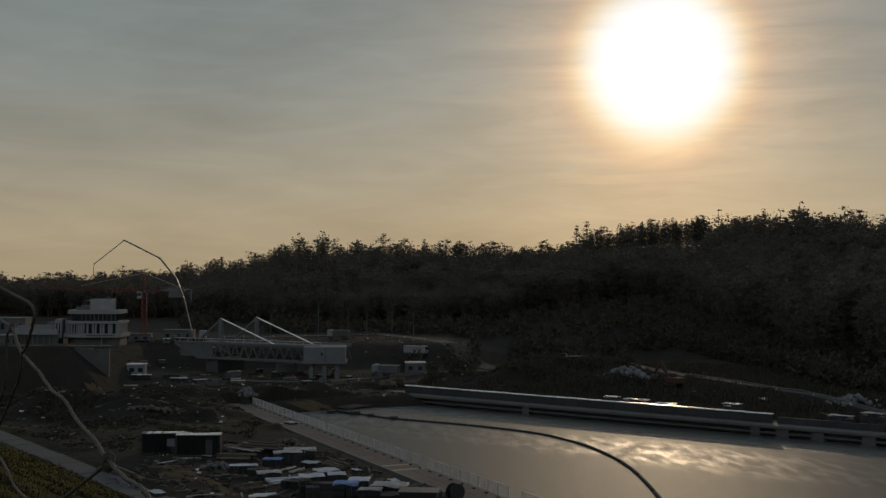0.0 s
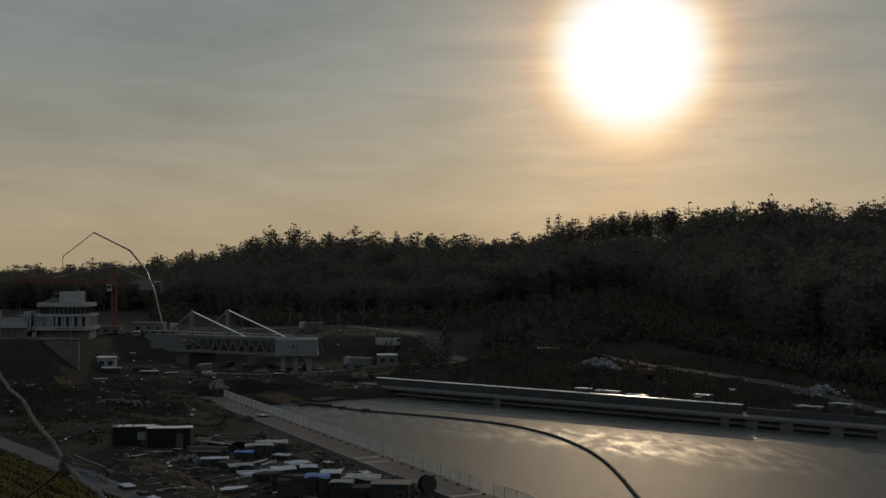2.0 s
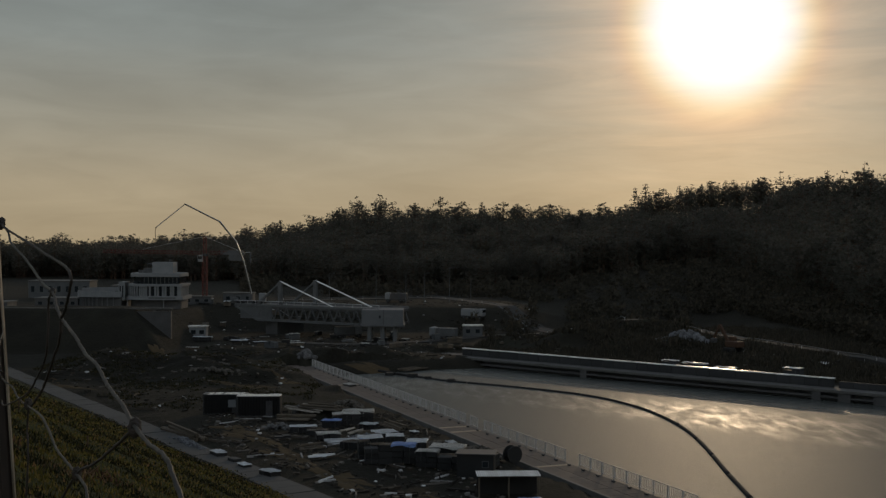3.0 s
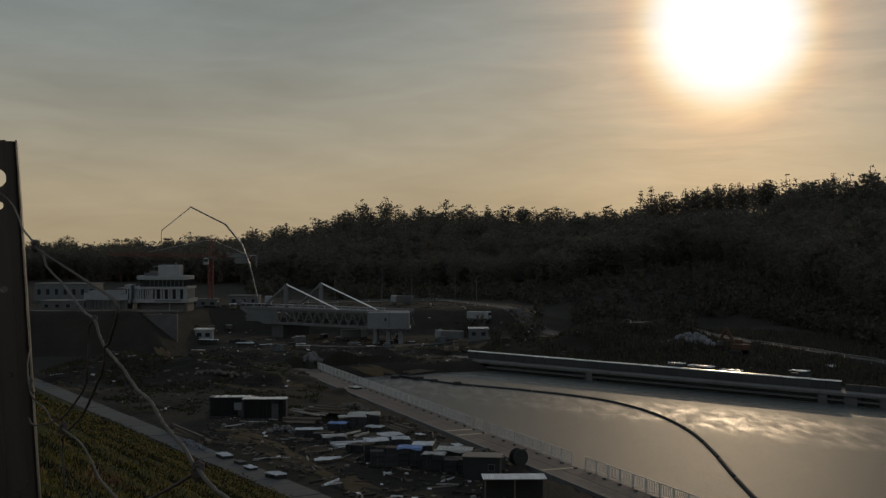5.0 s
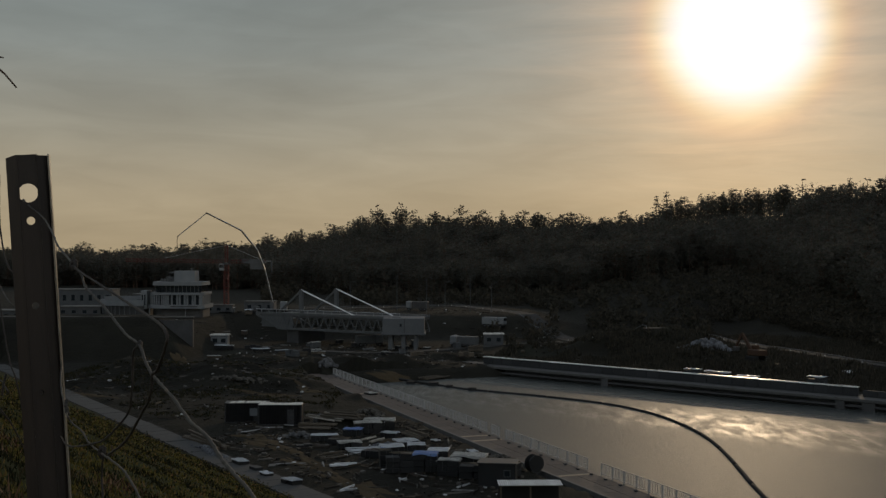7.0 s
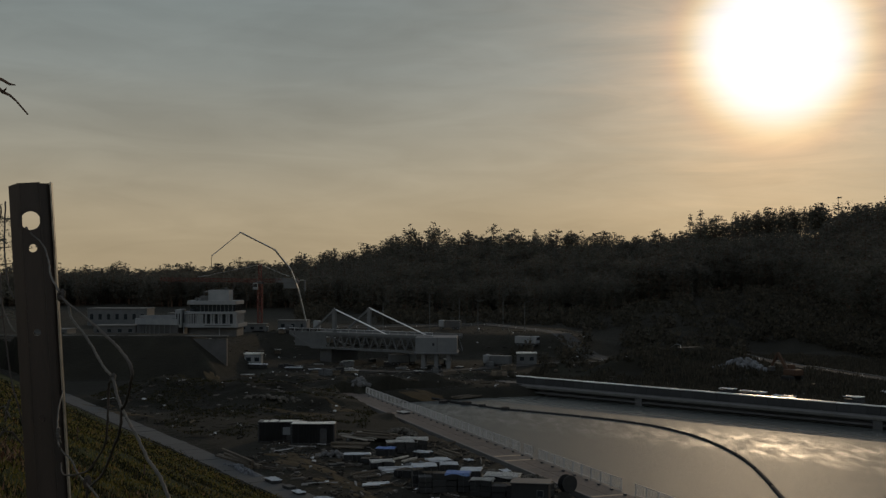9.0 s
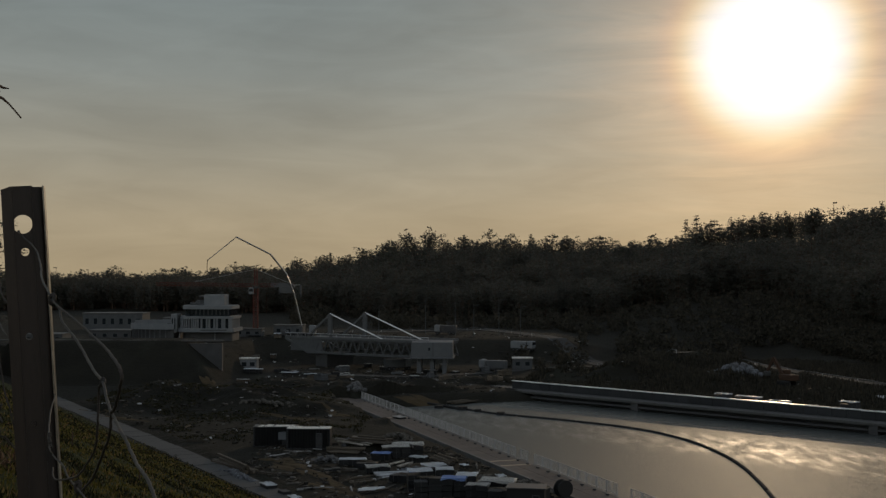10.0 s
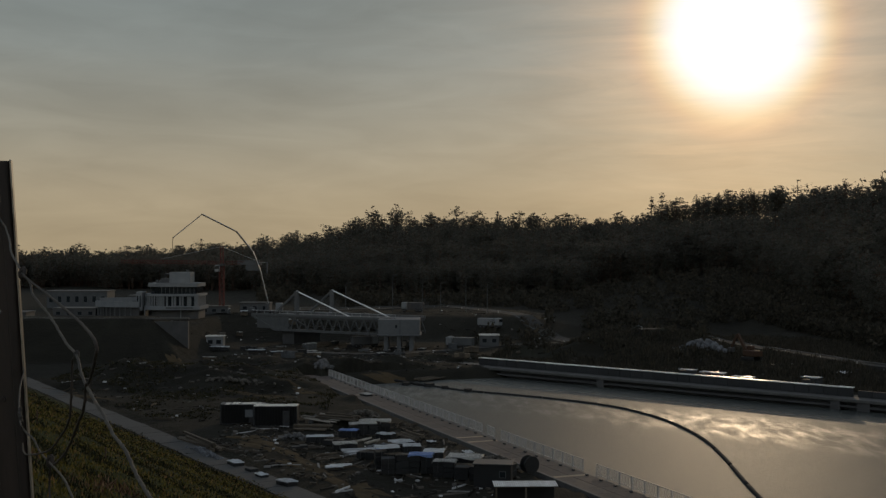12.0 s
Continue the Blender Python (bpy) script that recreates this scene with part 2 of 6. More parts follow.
def fbm(x, y, s, seed=0.0):
    """Cheap smooth unevenness, about -1 to 1."""
    v = np.zeros_like(x)
    a, tot = 1.0, 0.0
    for i in range(5):
        c, d = math.cos(1.3 * i + seed), math.sin(1.3 * i + seed)
        u, w = (x * c - y * d) / s, (x * d + y * c) / s
        v += a * np.sin(u + 1.7 * np.sin(w * 0.73 + seed + i)) * np.cos(w * 1.13 + 1.3 * np.sin(u * 0.61 + 2 * i))
        tot += a
        a, s = a * 0.55, s * 0.5
    return v / tot * 1.6


MOUNDS = [(-43, 214, 15, 8, 3.6), (-60, 222, 9, 6, 3.0), (-30, 232, 9, 8, 2.6), (-19, 237, 6, 5, 2.4), (-10, 244, 6, 4, 2.2),
          (-41, 250, 8, 5, 2.4), (-66, 205, 7, 4, 1.6), (-14, 160, 4, 2.5, 1.8), (-30, 205, 8, 4, 1.4), (20, 268, 9, 4, 2.6), (34, 262, 8, 5, 3.4),
          (52, 244, 6, 4, 1.8), (-12, 190, 5, 3, 1.0), (48, 275, 14, 8, 4.0), (0, 262, 6, 4, 1.5)]


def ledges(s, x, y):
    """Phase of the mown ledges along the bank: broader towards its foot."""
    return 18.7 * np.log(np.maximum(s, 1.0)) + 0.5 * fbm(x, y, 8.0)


def ground_z(x, y):
    x, y = np.asarray(x, float), np.asarray(y, float)
    s = 0.85 * x + 0.53 * y
    z = 0.25 * fbm(x, y, 9.0) + 0.10 * fbm(x, y, 2.4, 2.0)
    for cx, cy, rx, ry, h in MOUNDS:
        z = z + h * np.exp(-((x - cx) / rx) ** 2 - ((y - cy) / ry) ** 2) * (1 + 0.25 * fbm(x, y, 3.0, 1.0))
    # bank behind the far pier, rising to the road under the wood
    q = (x - PIER_A.x) * PIER_N.x + (y - PIER_A.y) * PIER_N.y
    p = (x - PIER_A.x) * PIER_D.x + (y - PIER_A.y) * PIER_D.y
    z = z + 2.6 * sstep(10, 34, q) * sstep(-5, 30, p)
    # made ground behind the bridge, and the abutment's bank
    z = np.maximum(z, 6.0 * sstep(318, 345, y) * sstep(60, 10, x - 0.1 * (y - 300)) + 0.2 * fbm(x, y, 7.0))
    crest = np.maximum(9.0 - np.maximum(y - 279, 0) / 3.0, 6.0)
    bank = np.minimum(np.minimum((y - 252) / 1.7, (-57 - x) / 1.25), crest)
    z = np.where((y > 252) & (x < -57), np.maximum(z, bank + 0.12 * fbm(x, y, 3.0)), z)
    # wooded ridge
    r = np.hypot(x, y)
    az = np.degrees(np.arctan2(x, y))
    fr, fz, rr, rz = hill(az)
    k0 = np.minimum(np.maximum(fr - 150, 300), fr - 20)
    up = fz * sstep(k0, fr, r) + (rz - fz) * np.clip((r - fr) / (rr - fr), 0, 1) ** 0.9
    up = np.where(r > rr, rz - (rz - 4) * sstep(rr + 20, rr + 500, r), up)
    z = np.where((r > 300) | ((r > 240) & (az > 15)), np.maximum(z, up + 0.6 * fbm(x, y, 30.0) * sstep(300, 340, r)), z)
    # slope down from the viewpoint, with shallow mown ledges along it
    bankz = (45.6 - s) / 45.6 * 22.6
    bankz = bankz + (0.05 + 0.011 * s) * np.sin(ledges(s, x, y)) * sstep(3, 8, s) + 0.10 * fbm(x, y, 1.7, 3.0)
    z = np.where(s < 45.6, np.where(s < 0, 22.6, np.maximum(bankz, 0.0)), z)
    z = np.where((s >= 45.6) & (s < 51.5), -0.12, z)
    # harbour basin, under the quays' slabs
    a = (x - QUAY_A.x) * QUAY_N.x + (y - QUAY_A.y) * QUAY_N.y
    b = (x - QUAY_A.x) * QUAY_D.x + (y - QUAY_A.y) * QUAY_D.y
    shore = sstep(-6, 8, b) * sstep(-3, 10, p)
    inside = (a > -2.2) & (q < 2.2) & (b > -6) & (p > -3)
    z = np.where(inside, np.minimum(z, 0.1) * (1 - shore) - 6.0 * shore, z)
    z = np.where((a > -6.0) & (a <= -2.2) & (b > -2) & (q < 0), np.minimum(z, -0.6), z)
    z = np.where((q > 2.2) & (q < 6.5) & (p > -4), np.minimum(z, -0.3), z)
    return z


def axis(lo, hi, step, far_lo, far_hi):
    mid = list(np.arange(lo, hi + step, step))
    grow, out = step, []
    v = mid[-1]
    while v < far_hi:
        grow *= 1.13
        v += grow
        out.append(v)
    grow, pre = step, []
    v = mid[0]
    while v > far_lo:
        grow *= 1.13
        v -= grow
        pre.append(v)
    return np.array(pre[::-1] + mid + out)


def make_ground():
    xs, ys = axis(-110, 110, 1.25, -4500, 4500), axis(18, 330, 1.15, -3000, 4800)
    xs = np.concatenate([xs[xs < -36], np.arange(-36, 12, 0.4), xs[xs > 12.2]])
    ys = np.concatenate([ys[ys < 1], np.arange(1.2, 75, 0.4), ys[ys > 75.2]])
    gx, gy = np.meshgrid(xs, ys)
    gz = ground_z(gx, gy)
    verts = np.stack([gx.ravel(), gy.ravel(), gz.ravel()], 1)
    nx, ny = len(xs), len(ys)
    i = np.arange(nx * ny).reshape(ny, nx)
    faces = np.stack([i[:-1, :-1].ravel(), i[:-1, 1:].ravel(), i[1:, 1:].ravel(), i[1:, :-1].ravel()], 1)
    me = bpy.data.meshes.new("ground")
    me.from_pydata(verts.tolist(), [], faces.tolist())
    me.polygons.foreach_set("use_smooth", [True] * len(me.polygons))
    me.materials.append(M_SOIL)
    me.materials.append(M_TURF)
    cx = (gx[:-1, :-1] + gx[1:, 1:]).ravel() / 2
    cy = (gy[:-1, :-1] + gy[1:, 1:]).ravel() / 2
    me.polygons.foreach_set("material_index", ((0.85 * cx + 0.53 * cy) < 43.2).astype(int).tolist())
    ob = new("ground", me)
    return tagged(ob, "dark bare earth of a building site below a grassy bank", "ground", kind="structure")


M_TURF = material("mown_grass", (0.012, 0.017, 0.005), (0.036, 0.038, 0.010), 0.95, scale=0.5, fine=9, bump=0.8, stretch=(0.22, 1.0, 1.0), turn=32, stain=(0.045, 0.032, 0.018), spec=0.1, depth=0.12)
make_ground()


def make_water():
    m = bpy.data.materials.new("harbour_water")
    m.use_nodes = True
    N = Nodes(m.node_tree)
    b = m.node_tree.nodes["Principled BSDF"]
    b.inputs["Base Color"].default_value = (0.045, 0.05, 0.047, 1)     # turbid with silt
    b.inputs["IOR"].default_value = 1.333
    b.inputs["Specular IOR Level"].default_value = 0.5
    vec = N.add("ShaderNodeTexCoord").outputs["Object"]
    bump = N.add("ShaderNodeBump")
    bump.inputs["Strength"].default_value = 1.0
    bump.inputs["Distance"].default_value = 0.085
    N.put(bump.inputs["Height"], N.noise(N.mapping(vec, rot=(0, 0, 25), scale=(1, 1.4, 1)), 2.4, 4, 0.7))
    N.put(b.inputs["Normal"], bump.outputs[0])
    # wind-ruffled nearly everywhere; calm under the far pier, and broken slicks in a strip in its lee
    lee = N.math("ADD", N.vmath("DOT_PRODUCT", vec, (PIER_N.x, PIER_N.y, 0)), -(PIER_A.x * PIER_N.x + PIER_A.y * PIER_N.y))
    strip = N.add("ShaderNodeMapRange")
    strip.interpolation_type = "SMOOTHSTEP"
    N.put(strip.inputs[0], N.math("ABSOLUTE", N.math("ADD", lee, 29.0)))
    for k, v in enumerate((5.0, 15.0, 1.0, 0.0)):
        strip.inputs[k + 1].default_value = v
    slick = N.math("MULTIPLY_ADD", N.noise(N.mapping(vec, rot=(0, 0, 14), scale=(1.0, 0.3, 1)), 0.5, 2, 0.5), 4.0, -1.6, clamp=True)
    calm = N.add("ShaderNodeMapRange")
    calm.interpolation_type = "SMOOTHSTEP"
    N.put(calm.inputs[0], lee)
    for k, v in enumerate((-15.0, -9.0, 0.54, 0.24)):
        calm.inputs[k + 1].default_value = v
    N.put(b.inputs["Roughness"], N.math("MULTIPLY_ADD", N.math("MULTIPLY", slick, strip.outputs[0]), -0.18, calm.outputs[0]))
    # wind ripples as real relief, fine where the view passes over them
    xs = axis(-20, 92, 0.32, -60, 230)
    ys = axis(104, 252, 0.32, -60, 270)
    gx, gy = np.meshgrid(xs, ys)
    rng = np.random.default_rng(5)
    gz = np.zeros_like(gx)
    wind = radians(-62)
    for k in range(38):
        wl = 0.66 * 1.9 ** rng.random()
        a = wind + rng.normal(0, 1.15)
        amp = 0.0155 * wl * WAVE / wl ** 0.25
        gz += amp * np.sin((gx * math.cos(a) + gy * math.sin(a)) * math.tau / wl + rng.uniform(0, math.tau) + 0.8 * np.sin(gx * 0.05 * k + gy * 0.03))
    gust = 0.42 + 0.40 * np.clip(0.5 + 0.9 * fbm(gx, gy, 22.0, 5.0), 0, 1) + 0.35 * np.clip(fbm(gx * 1.6, gy * 0.6, 6.0, 2.0), 0, 1)
    fade = np.clip((0.9 - np.maximum(np.abs(np.gradient(gx, axis=1)), np.abs(np.gradient(gy, axis=0)))) / 0.55, 0, 1)
    gz = gz * gust * fade + WATER_Z
    # only where the basin lies, tucked under the quay walls
    a = (gx - QUAY_A.x) * QUAY_N.x + (gy - QUAY_A.y) * QUAY_N.y
    q = (gx - PIER_A.x) * PIER_N.x + (gy - PIER_A.y) * PIER_N.y
    wet = (a > -0.55) & (q < 1.6)
    idx = np.arange(gx.size).reshape(gx.shape)
    ok = wet[:-1, :-1] & wet[:-1, 1:] & wet[1:, 1:] & wet[1:, :-1]
    faces = np.stack([idx[:-1, :-1][ok], idx[:-1, 1:][ok], idx[1:, 1:][ok], idx[1:, :-1][ok]], 1)
    keep, inv = np.unique(faces.ravel(), return_inverse=True)
    verts = np.stack([gx.ravel(), gy.ravel(), gz.ravel()], 1)[keep]
    me = bpy.data.meshes.new("water")
    me.vertices.add(len(verts))
    me.vertices.foreach_set("co", verts.astype(np.float32).ravel())
    me.loops.add(len(inv))
    me.loops.foreach_set("vertex_index", inv.astype(np.int32))
    me.polygons.add(len(faces))
    me.polygons.foreach_set("loop_start", np.arange(0, len(inv), 4))
    me.update(calc_edges=True)
    me.polygons.foreach_set("use_smooth", [True] * len(faces))
    me.materials.append(m)
    tagged(new("water", me), "grey rippled harbour water with the low sun glinting", "water", kind="structure")


WAVE = 0.20
make_water()


# ================= quays =================
def oriented(origin, d, n):
    """Pose with x along d, y along n, at ground height."""
    m = Matrix.Identity(4)
    m.col[0][:3] = (d.x, d.y, 0)
    m.col[1][:3] = (n.x, n.y, 0)
    m.col[2][:3] = (0, 0, 1)
    m.col[3][:3] = (origin.x, origin.y, 0)
    return m


def make_quay():
    q = thing("quay_promenade", "brown paved quay promenade with pale concrete kerb", "quay", kind="structure")
    q.matrix_basis = oriented(QUAY_A, QUAY_D, QUAY_N)
    part("quay_wall", box(-4, 240, -0.6, 0.25, -6.5, 0.0, 0.03), M_DKCONC, q)
    part("bed", box(-4, 240, -4.8, -0.6, -0.9, -0.12), M_DKCONC, q)
    part("kerb", box(-4, 240, -5.15, -4.8, -1.0, 0.05, 0.03), M_LEDGE, q, "pale concrete kerb")
    slab = bpy.data.meshes.new("paving_slab")
    bm = box(0.02, 2.98, -2.68, -0.62, -0.12, 0.0, 0.02)
    bm.to_mesh(slab)
    slab.materials.append(M_PAVE)
    slab_b = bpy.data.meshes.new("paving_slab")
    box(0.02, 2.98, -4.78, -2.72, -0.12, 0.0, 0.02).to_mesh(slab_b)
    slab_b.materials.append(M_PAVE)
    strip = bpy.data.meshes.new("joint_strip")
    box(0.0, 0.7, -4.78, -0.62, -0.12, 0.012, 0.01).to_mesh(strip)
    strip.materials.append(M_TAN)
    k = -4.0
    while k < 168:
        for me in (slab, slab_b):
            o = new("paving_slab", me)
            o.parent, o.location = q, (k, 0, random.uniform(-0.012, 0.008))
        k += 3.0
        if any(abs(k - g) < 1.5 for g in GAPS):
            o = new("joint_strip", strip)
            o.parent, o.location = q, (k, 0, 0)
            k += 0.7
    return q


GAPS = [33.0, 79.6, 84.2, 109.8, 133.5, 157.0]
M_TAN = material("tan_stone_strip", (0.22, 0.165, 0.11), (0.33, 0.26, 0.18), 0.8, scale=1.0, bump=0.2)
QUAY = make_quay()


M_RAIL = material("pale_grey_rail_paint", (0.30, 0.295, 0.29), (0.44, 0.43, 0.425), 0.5, scale=3, bump=0.0)


def make_railing_panel(length):
    """One welded bar panel between two posts, its foot at the origin, running along x."""
    p = thing("railing_panel", "grey galvanised steel bar railing panel on the quay edge", "railing", "quay railing")
    n = int(round(length / 0.33))
    for x in (0.05, length - 0.05):
        part("post", box(x - 0.045, x + 0.045, -0.045, 0.045, 0, 1.34, 0.008), M_RAIL, p)
    part("top_rail", tube(bmesh.new(), [(0.02, 0, 1.30), (length - 0.02, 0, 1.30)], 0.036, 6), M_RAIL, p)
    part("bottom_rail", box(0.05, length - 0.05, -0.025, 0.025, 0.12, 0.17), M_RAIL, p)
    bar = bpy.data.meshes.new("bar")
    box(-0.02, 0.02, -0.02, 0.02, 0.17, 1.28).to_mesh(bar)
    bar.materials.append(M_RAIL)
    for i in range(1, n):
        o = new("bar", bar)
        o.parent, o.location = p, (length * i / n, 0, 0)
    return p


def railing_at(k):
    o = QUAY_A + QUAY_D * k - QUAY_N * 0.12
    m = oriented(o, QUAY_D, QUAY_N)
    return m


def make_railing():
    first = make_railing_panel(2.5)
    first.matrix_basis = railing_at(0.5)
    k = 3.0
    while k < 150:
        if any(0 <= g - k < 2.5 for g in GAPS):
            g = [g for g in GAPS if 0 <= g - k < 2.5][0]
            k = g + 0.7
            continue
        copy_thing(first, railing_at(k))
        k += 2.5


make_railing()


def make_bollards():
    b = tagged(part("mooring_block", box(-0.2, 0.2, -0.14, 0.14, 0, 0.18, 0.04), M_DARKSTEEL), "low dark mooring block set on the quay paving", "bollard", "mooring blocks")
    b.matrix_basis = railing_at(6) @ pose(0, -0.9, 0)
    for i in range(1, 46):
        copy_thing(b, railing_at(6 + 3.15 * i) @ pose(0, -0.9, 0))


make_bollards()


def make_pier():
    p = thing("far_pier", "long grey concrete pier, its recessed face coloured dark as shade", "pier", kind="structure")
    p.matrix_basis = oriented(PIER_A, PIER_D, PIER_N)
    # wall, beam and columns darker than the ledge: recess shade in the colour
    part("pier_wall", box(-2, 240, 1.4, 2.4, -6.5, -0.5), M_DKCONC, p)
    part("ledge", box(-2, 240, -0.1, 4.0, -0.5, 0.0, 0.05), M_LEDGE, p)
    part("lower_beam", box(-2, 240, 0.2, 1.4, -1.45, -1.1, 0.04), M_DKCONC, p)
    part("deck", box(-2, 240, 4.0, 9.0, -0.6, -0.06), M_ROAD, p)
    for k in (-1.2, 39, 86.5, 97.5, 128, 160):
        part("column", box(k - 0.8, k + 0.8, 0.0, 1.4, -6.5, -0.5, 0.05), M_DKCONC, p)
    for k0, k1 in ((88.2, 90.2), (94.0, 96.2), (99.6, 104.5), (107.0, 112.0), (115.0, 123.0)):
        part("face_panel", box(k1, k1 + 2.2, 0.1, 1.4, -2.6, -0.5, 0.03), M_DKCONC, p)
    # near-black panels carry the shade, bright caps the glint
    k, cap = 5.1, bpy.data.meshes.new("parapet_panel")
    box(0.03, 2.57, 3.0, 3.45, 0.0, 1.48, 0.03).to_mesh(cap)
    cap.materials.append(M_SHADEGREY)
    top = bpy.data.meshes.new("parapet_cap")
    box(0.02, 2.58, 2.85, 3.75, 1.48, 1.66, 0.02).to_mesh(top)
    top.materials.append(M_GLINTCAP)
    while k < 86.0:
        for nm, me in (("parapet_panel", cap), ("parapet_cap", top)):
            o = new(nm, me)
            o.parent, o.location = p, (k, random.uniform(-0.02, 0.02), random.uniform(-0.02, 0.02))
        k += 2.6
    k = 89.0
    while k < 150:
        o = new("parapet_panel", cap)
        o.parent, o.location = p, (k, 0.3, -0.35)
        k += 2.6
    return p


# one parapet: its shaded face and the sky's glint on top, as colours
M_SHADEGREY = material("shaded_blue_grey_concrete", (0.014, 0.015, 0.017), (0.028, 0.03, 0.033), 0.7, scale=0.6, fine=8, bump=0.2, stain=(0.04, 0.041, 0.044), vary=0.18)
M_GLINTCAP = material("pale_coping_with_glint", (0.60, 0.60, 0.59), (0.76, 0.76, 0.74), 0.16, scale=0.5, bump=0.04, vary=0.2)
PIER = make_pier()


def on_pier(k, off, z=0.0):
    v = PIER_A + PIER_D * k + PIER_N * off
    return v.x, v.y, z


PIER_RZ = math.degrees(math.atan2(PIER_D.y, PIER_D.x))
QUAY_RZ = math.degrees(math.atan2(QUAY_D.y, QUAY_D.x))


def G(x, y):
    """Ground height at a place."""
    return float(ground_z(x, y))


def make_road():
    rd = thing("site_road", "dusty grey concrete slab road along the foot of the bank", "road", kind="structure")
    d, n = Vector((0.529, -0.849)), Vector((0.849, 0.529))
    rd.matrix_basis = oriented(n * 45.9, d, n)
    part("road_bed", box(-280, 60, 0.0, 4.9, -0.5, -0.16), M_SOIL, rd)
    slab = bpy.data.meshes.new("road_slab")
    box(0.03, 2.97, 0.9, 4.4, -0.16, 0.02, 0.03).to_mesh(slab)
    slab.materials.append(M_ROAD)
    for i in range(104):
        o = new("road_slab", slab)
        o.parent, o.location = rd, (-260 + 3.0 * i, random.uniform(-0.1, 0.1), random.uniform(-0.03, 0.02))
        o.rotation_euler = (0, 0, random.uniform(-0.01, 0.01))
    return rd


ROAD = make_road()


# ---------------- sand, debris, grass ----------------
M_SAND = material("damp_sand", (0.034, 0.026, 0.016), (0.085, 0.062, 0.035), 0.95, scale=0.5, fine=10, bump=0.8, stretch=(0.3, 1, 1), turn=58, spec=0.1, depth=0.12)
M_GRIT = material("rubble", (0.03, 0.027, 0.022), (0.10, 0.09, 0.075), 0.9, scale=2.0, bump=0.3, vary=0.3)


def sand_patch(cx, cy, rx, ry, turn, seed):
    bm = bmesh.new()
    c, s = math.cos(radians(turn)), math.sin(radians(turn))
    rings = []
    for i in range(9):
        f = i / 8
        ring = []
        for k in range(40):
            a = k / 40 * math.tau
            w = f * (1 + 0.35 * math.sin(3 * a + seed) + 0.22 * math.sin(7 * a + 2 * seed) + 0.12 * math.sin(13 * a + seed))
            u, v = rx * w * math.cos(a), ry * w * math.sin(a)
            x, y = cx + u * c - v * s, cy + u * s + v * c
            ring.append(bm.verts.new((x, y, G(x, y) + 0.10 * (1 - f ** 3) + 0.10 * math.sin(v * 4.2) * (1 - f) - (0.12 if i == 8 else 0))))
        rings.append(ring)
    for r0, r1 in zip(rings, rings[1:]):
        for k in range(40):
            bm.faces.new((r0[k], r0[(k + 1) % 40], r1[(k + 1) % 40], r1[k]))
    bmesh.ops.remove_doubles(bm, verts=rings[0], dist=0.01)
    bmesh.ops.recalc_face_normals(bm, faces=bm.faces)
    o = part("sand_patch", bm, M_SAND, smooth=True)
    return tagged(o, "tracked patch of pale brown sand on the yard", "sand", kind="structure")


for a in ((-22, 143, 8, 2.0, -55, 1.0), (-15.5, 130.5, 6, 1.6, -57, 2.0), (-9, 118, 7, 1.7, -58, 4.0), (-25, 150, 3.5, 2.0, -30, 3.0), (-31, 196, 7, 1.6, -30, 5.0),
          (-24, 200, 5, 1.2, -50, 6.0), (-63, 196, 9, 1.8, -40, 7.0), (-70, 205, 7, 1.5, -40, 8.0), (-58, 252, 4, 1.6, -60, 9.0), (-10, 232, 6, 2.5, -20, 2.5), (4, 102, 8, 1.6, -60, 6.5)):
    sand_patch(*a)


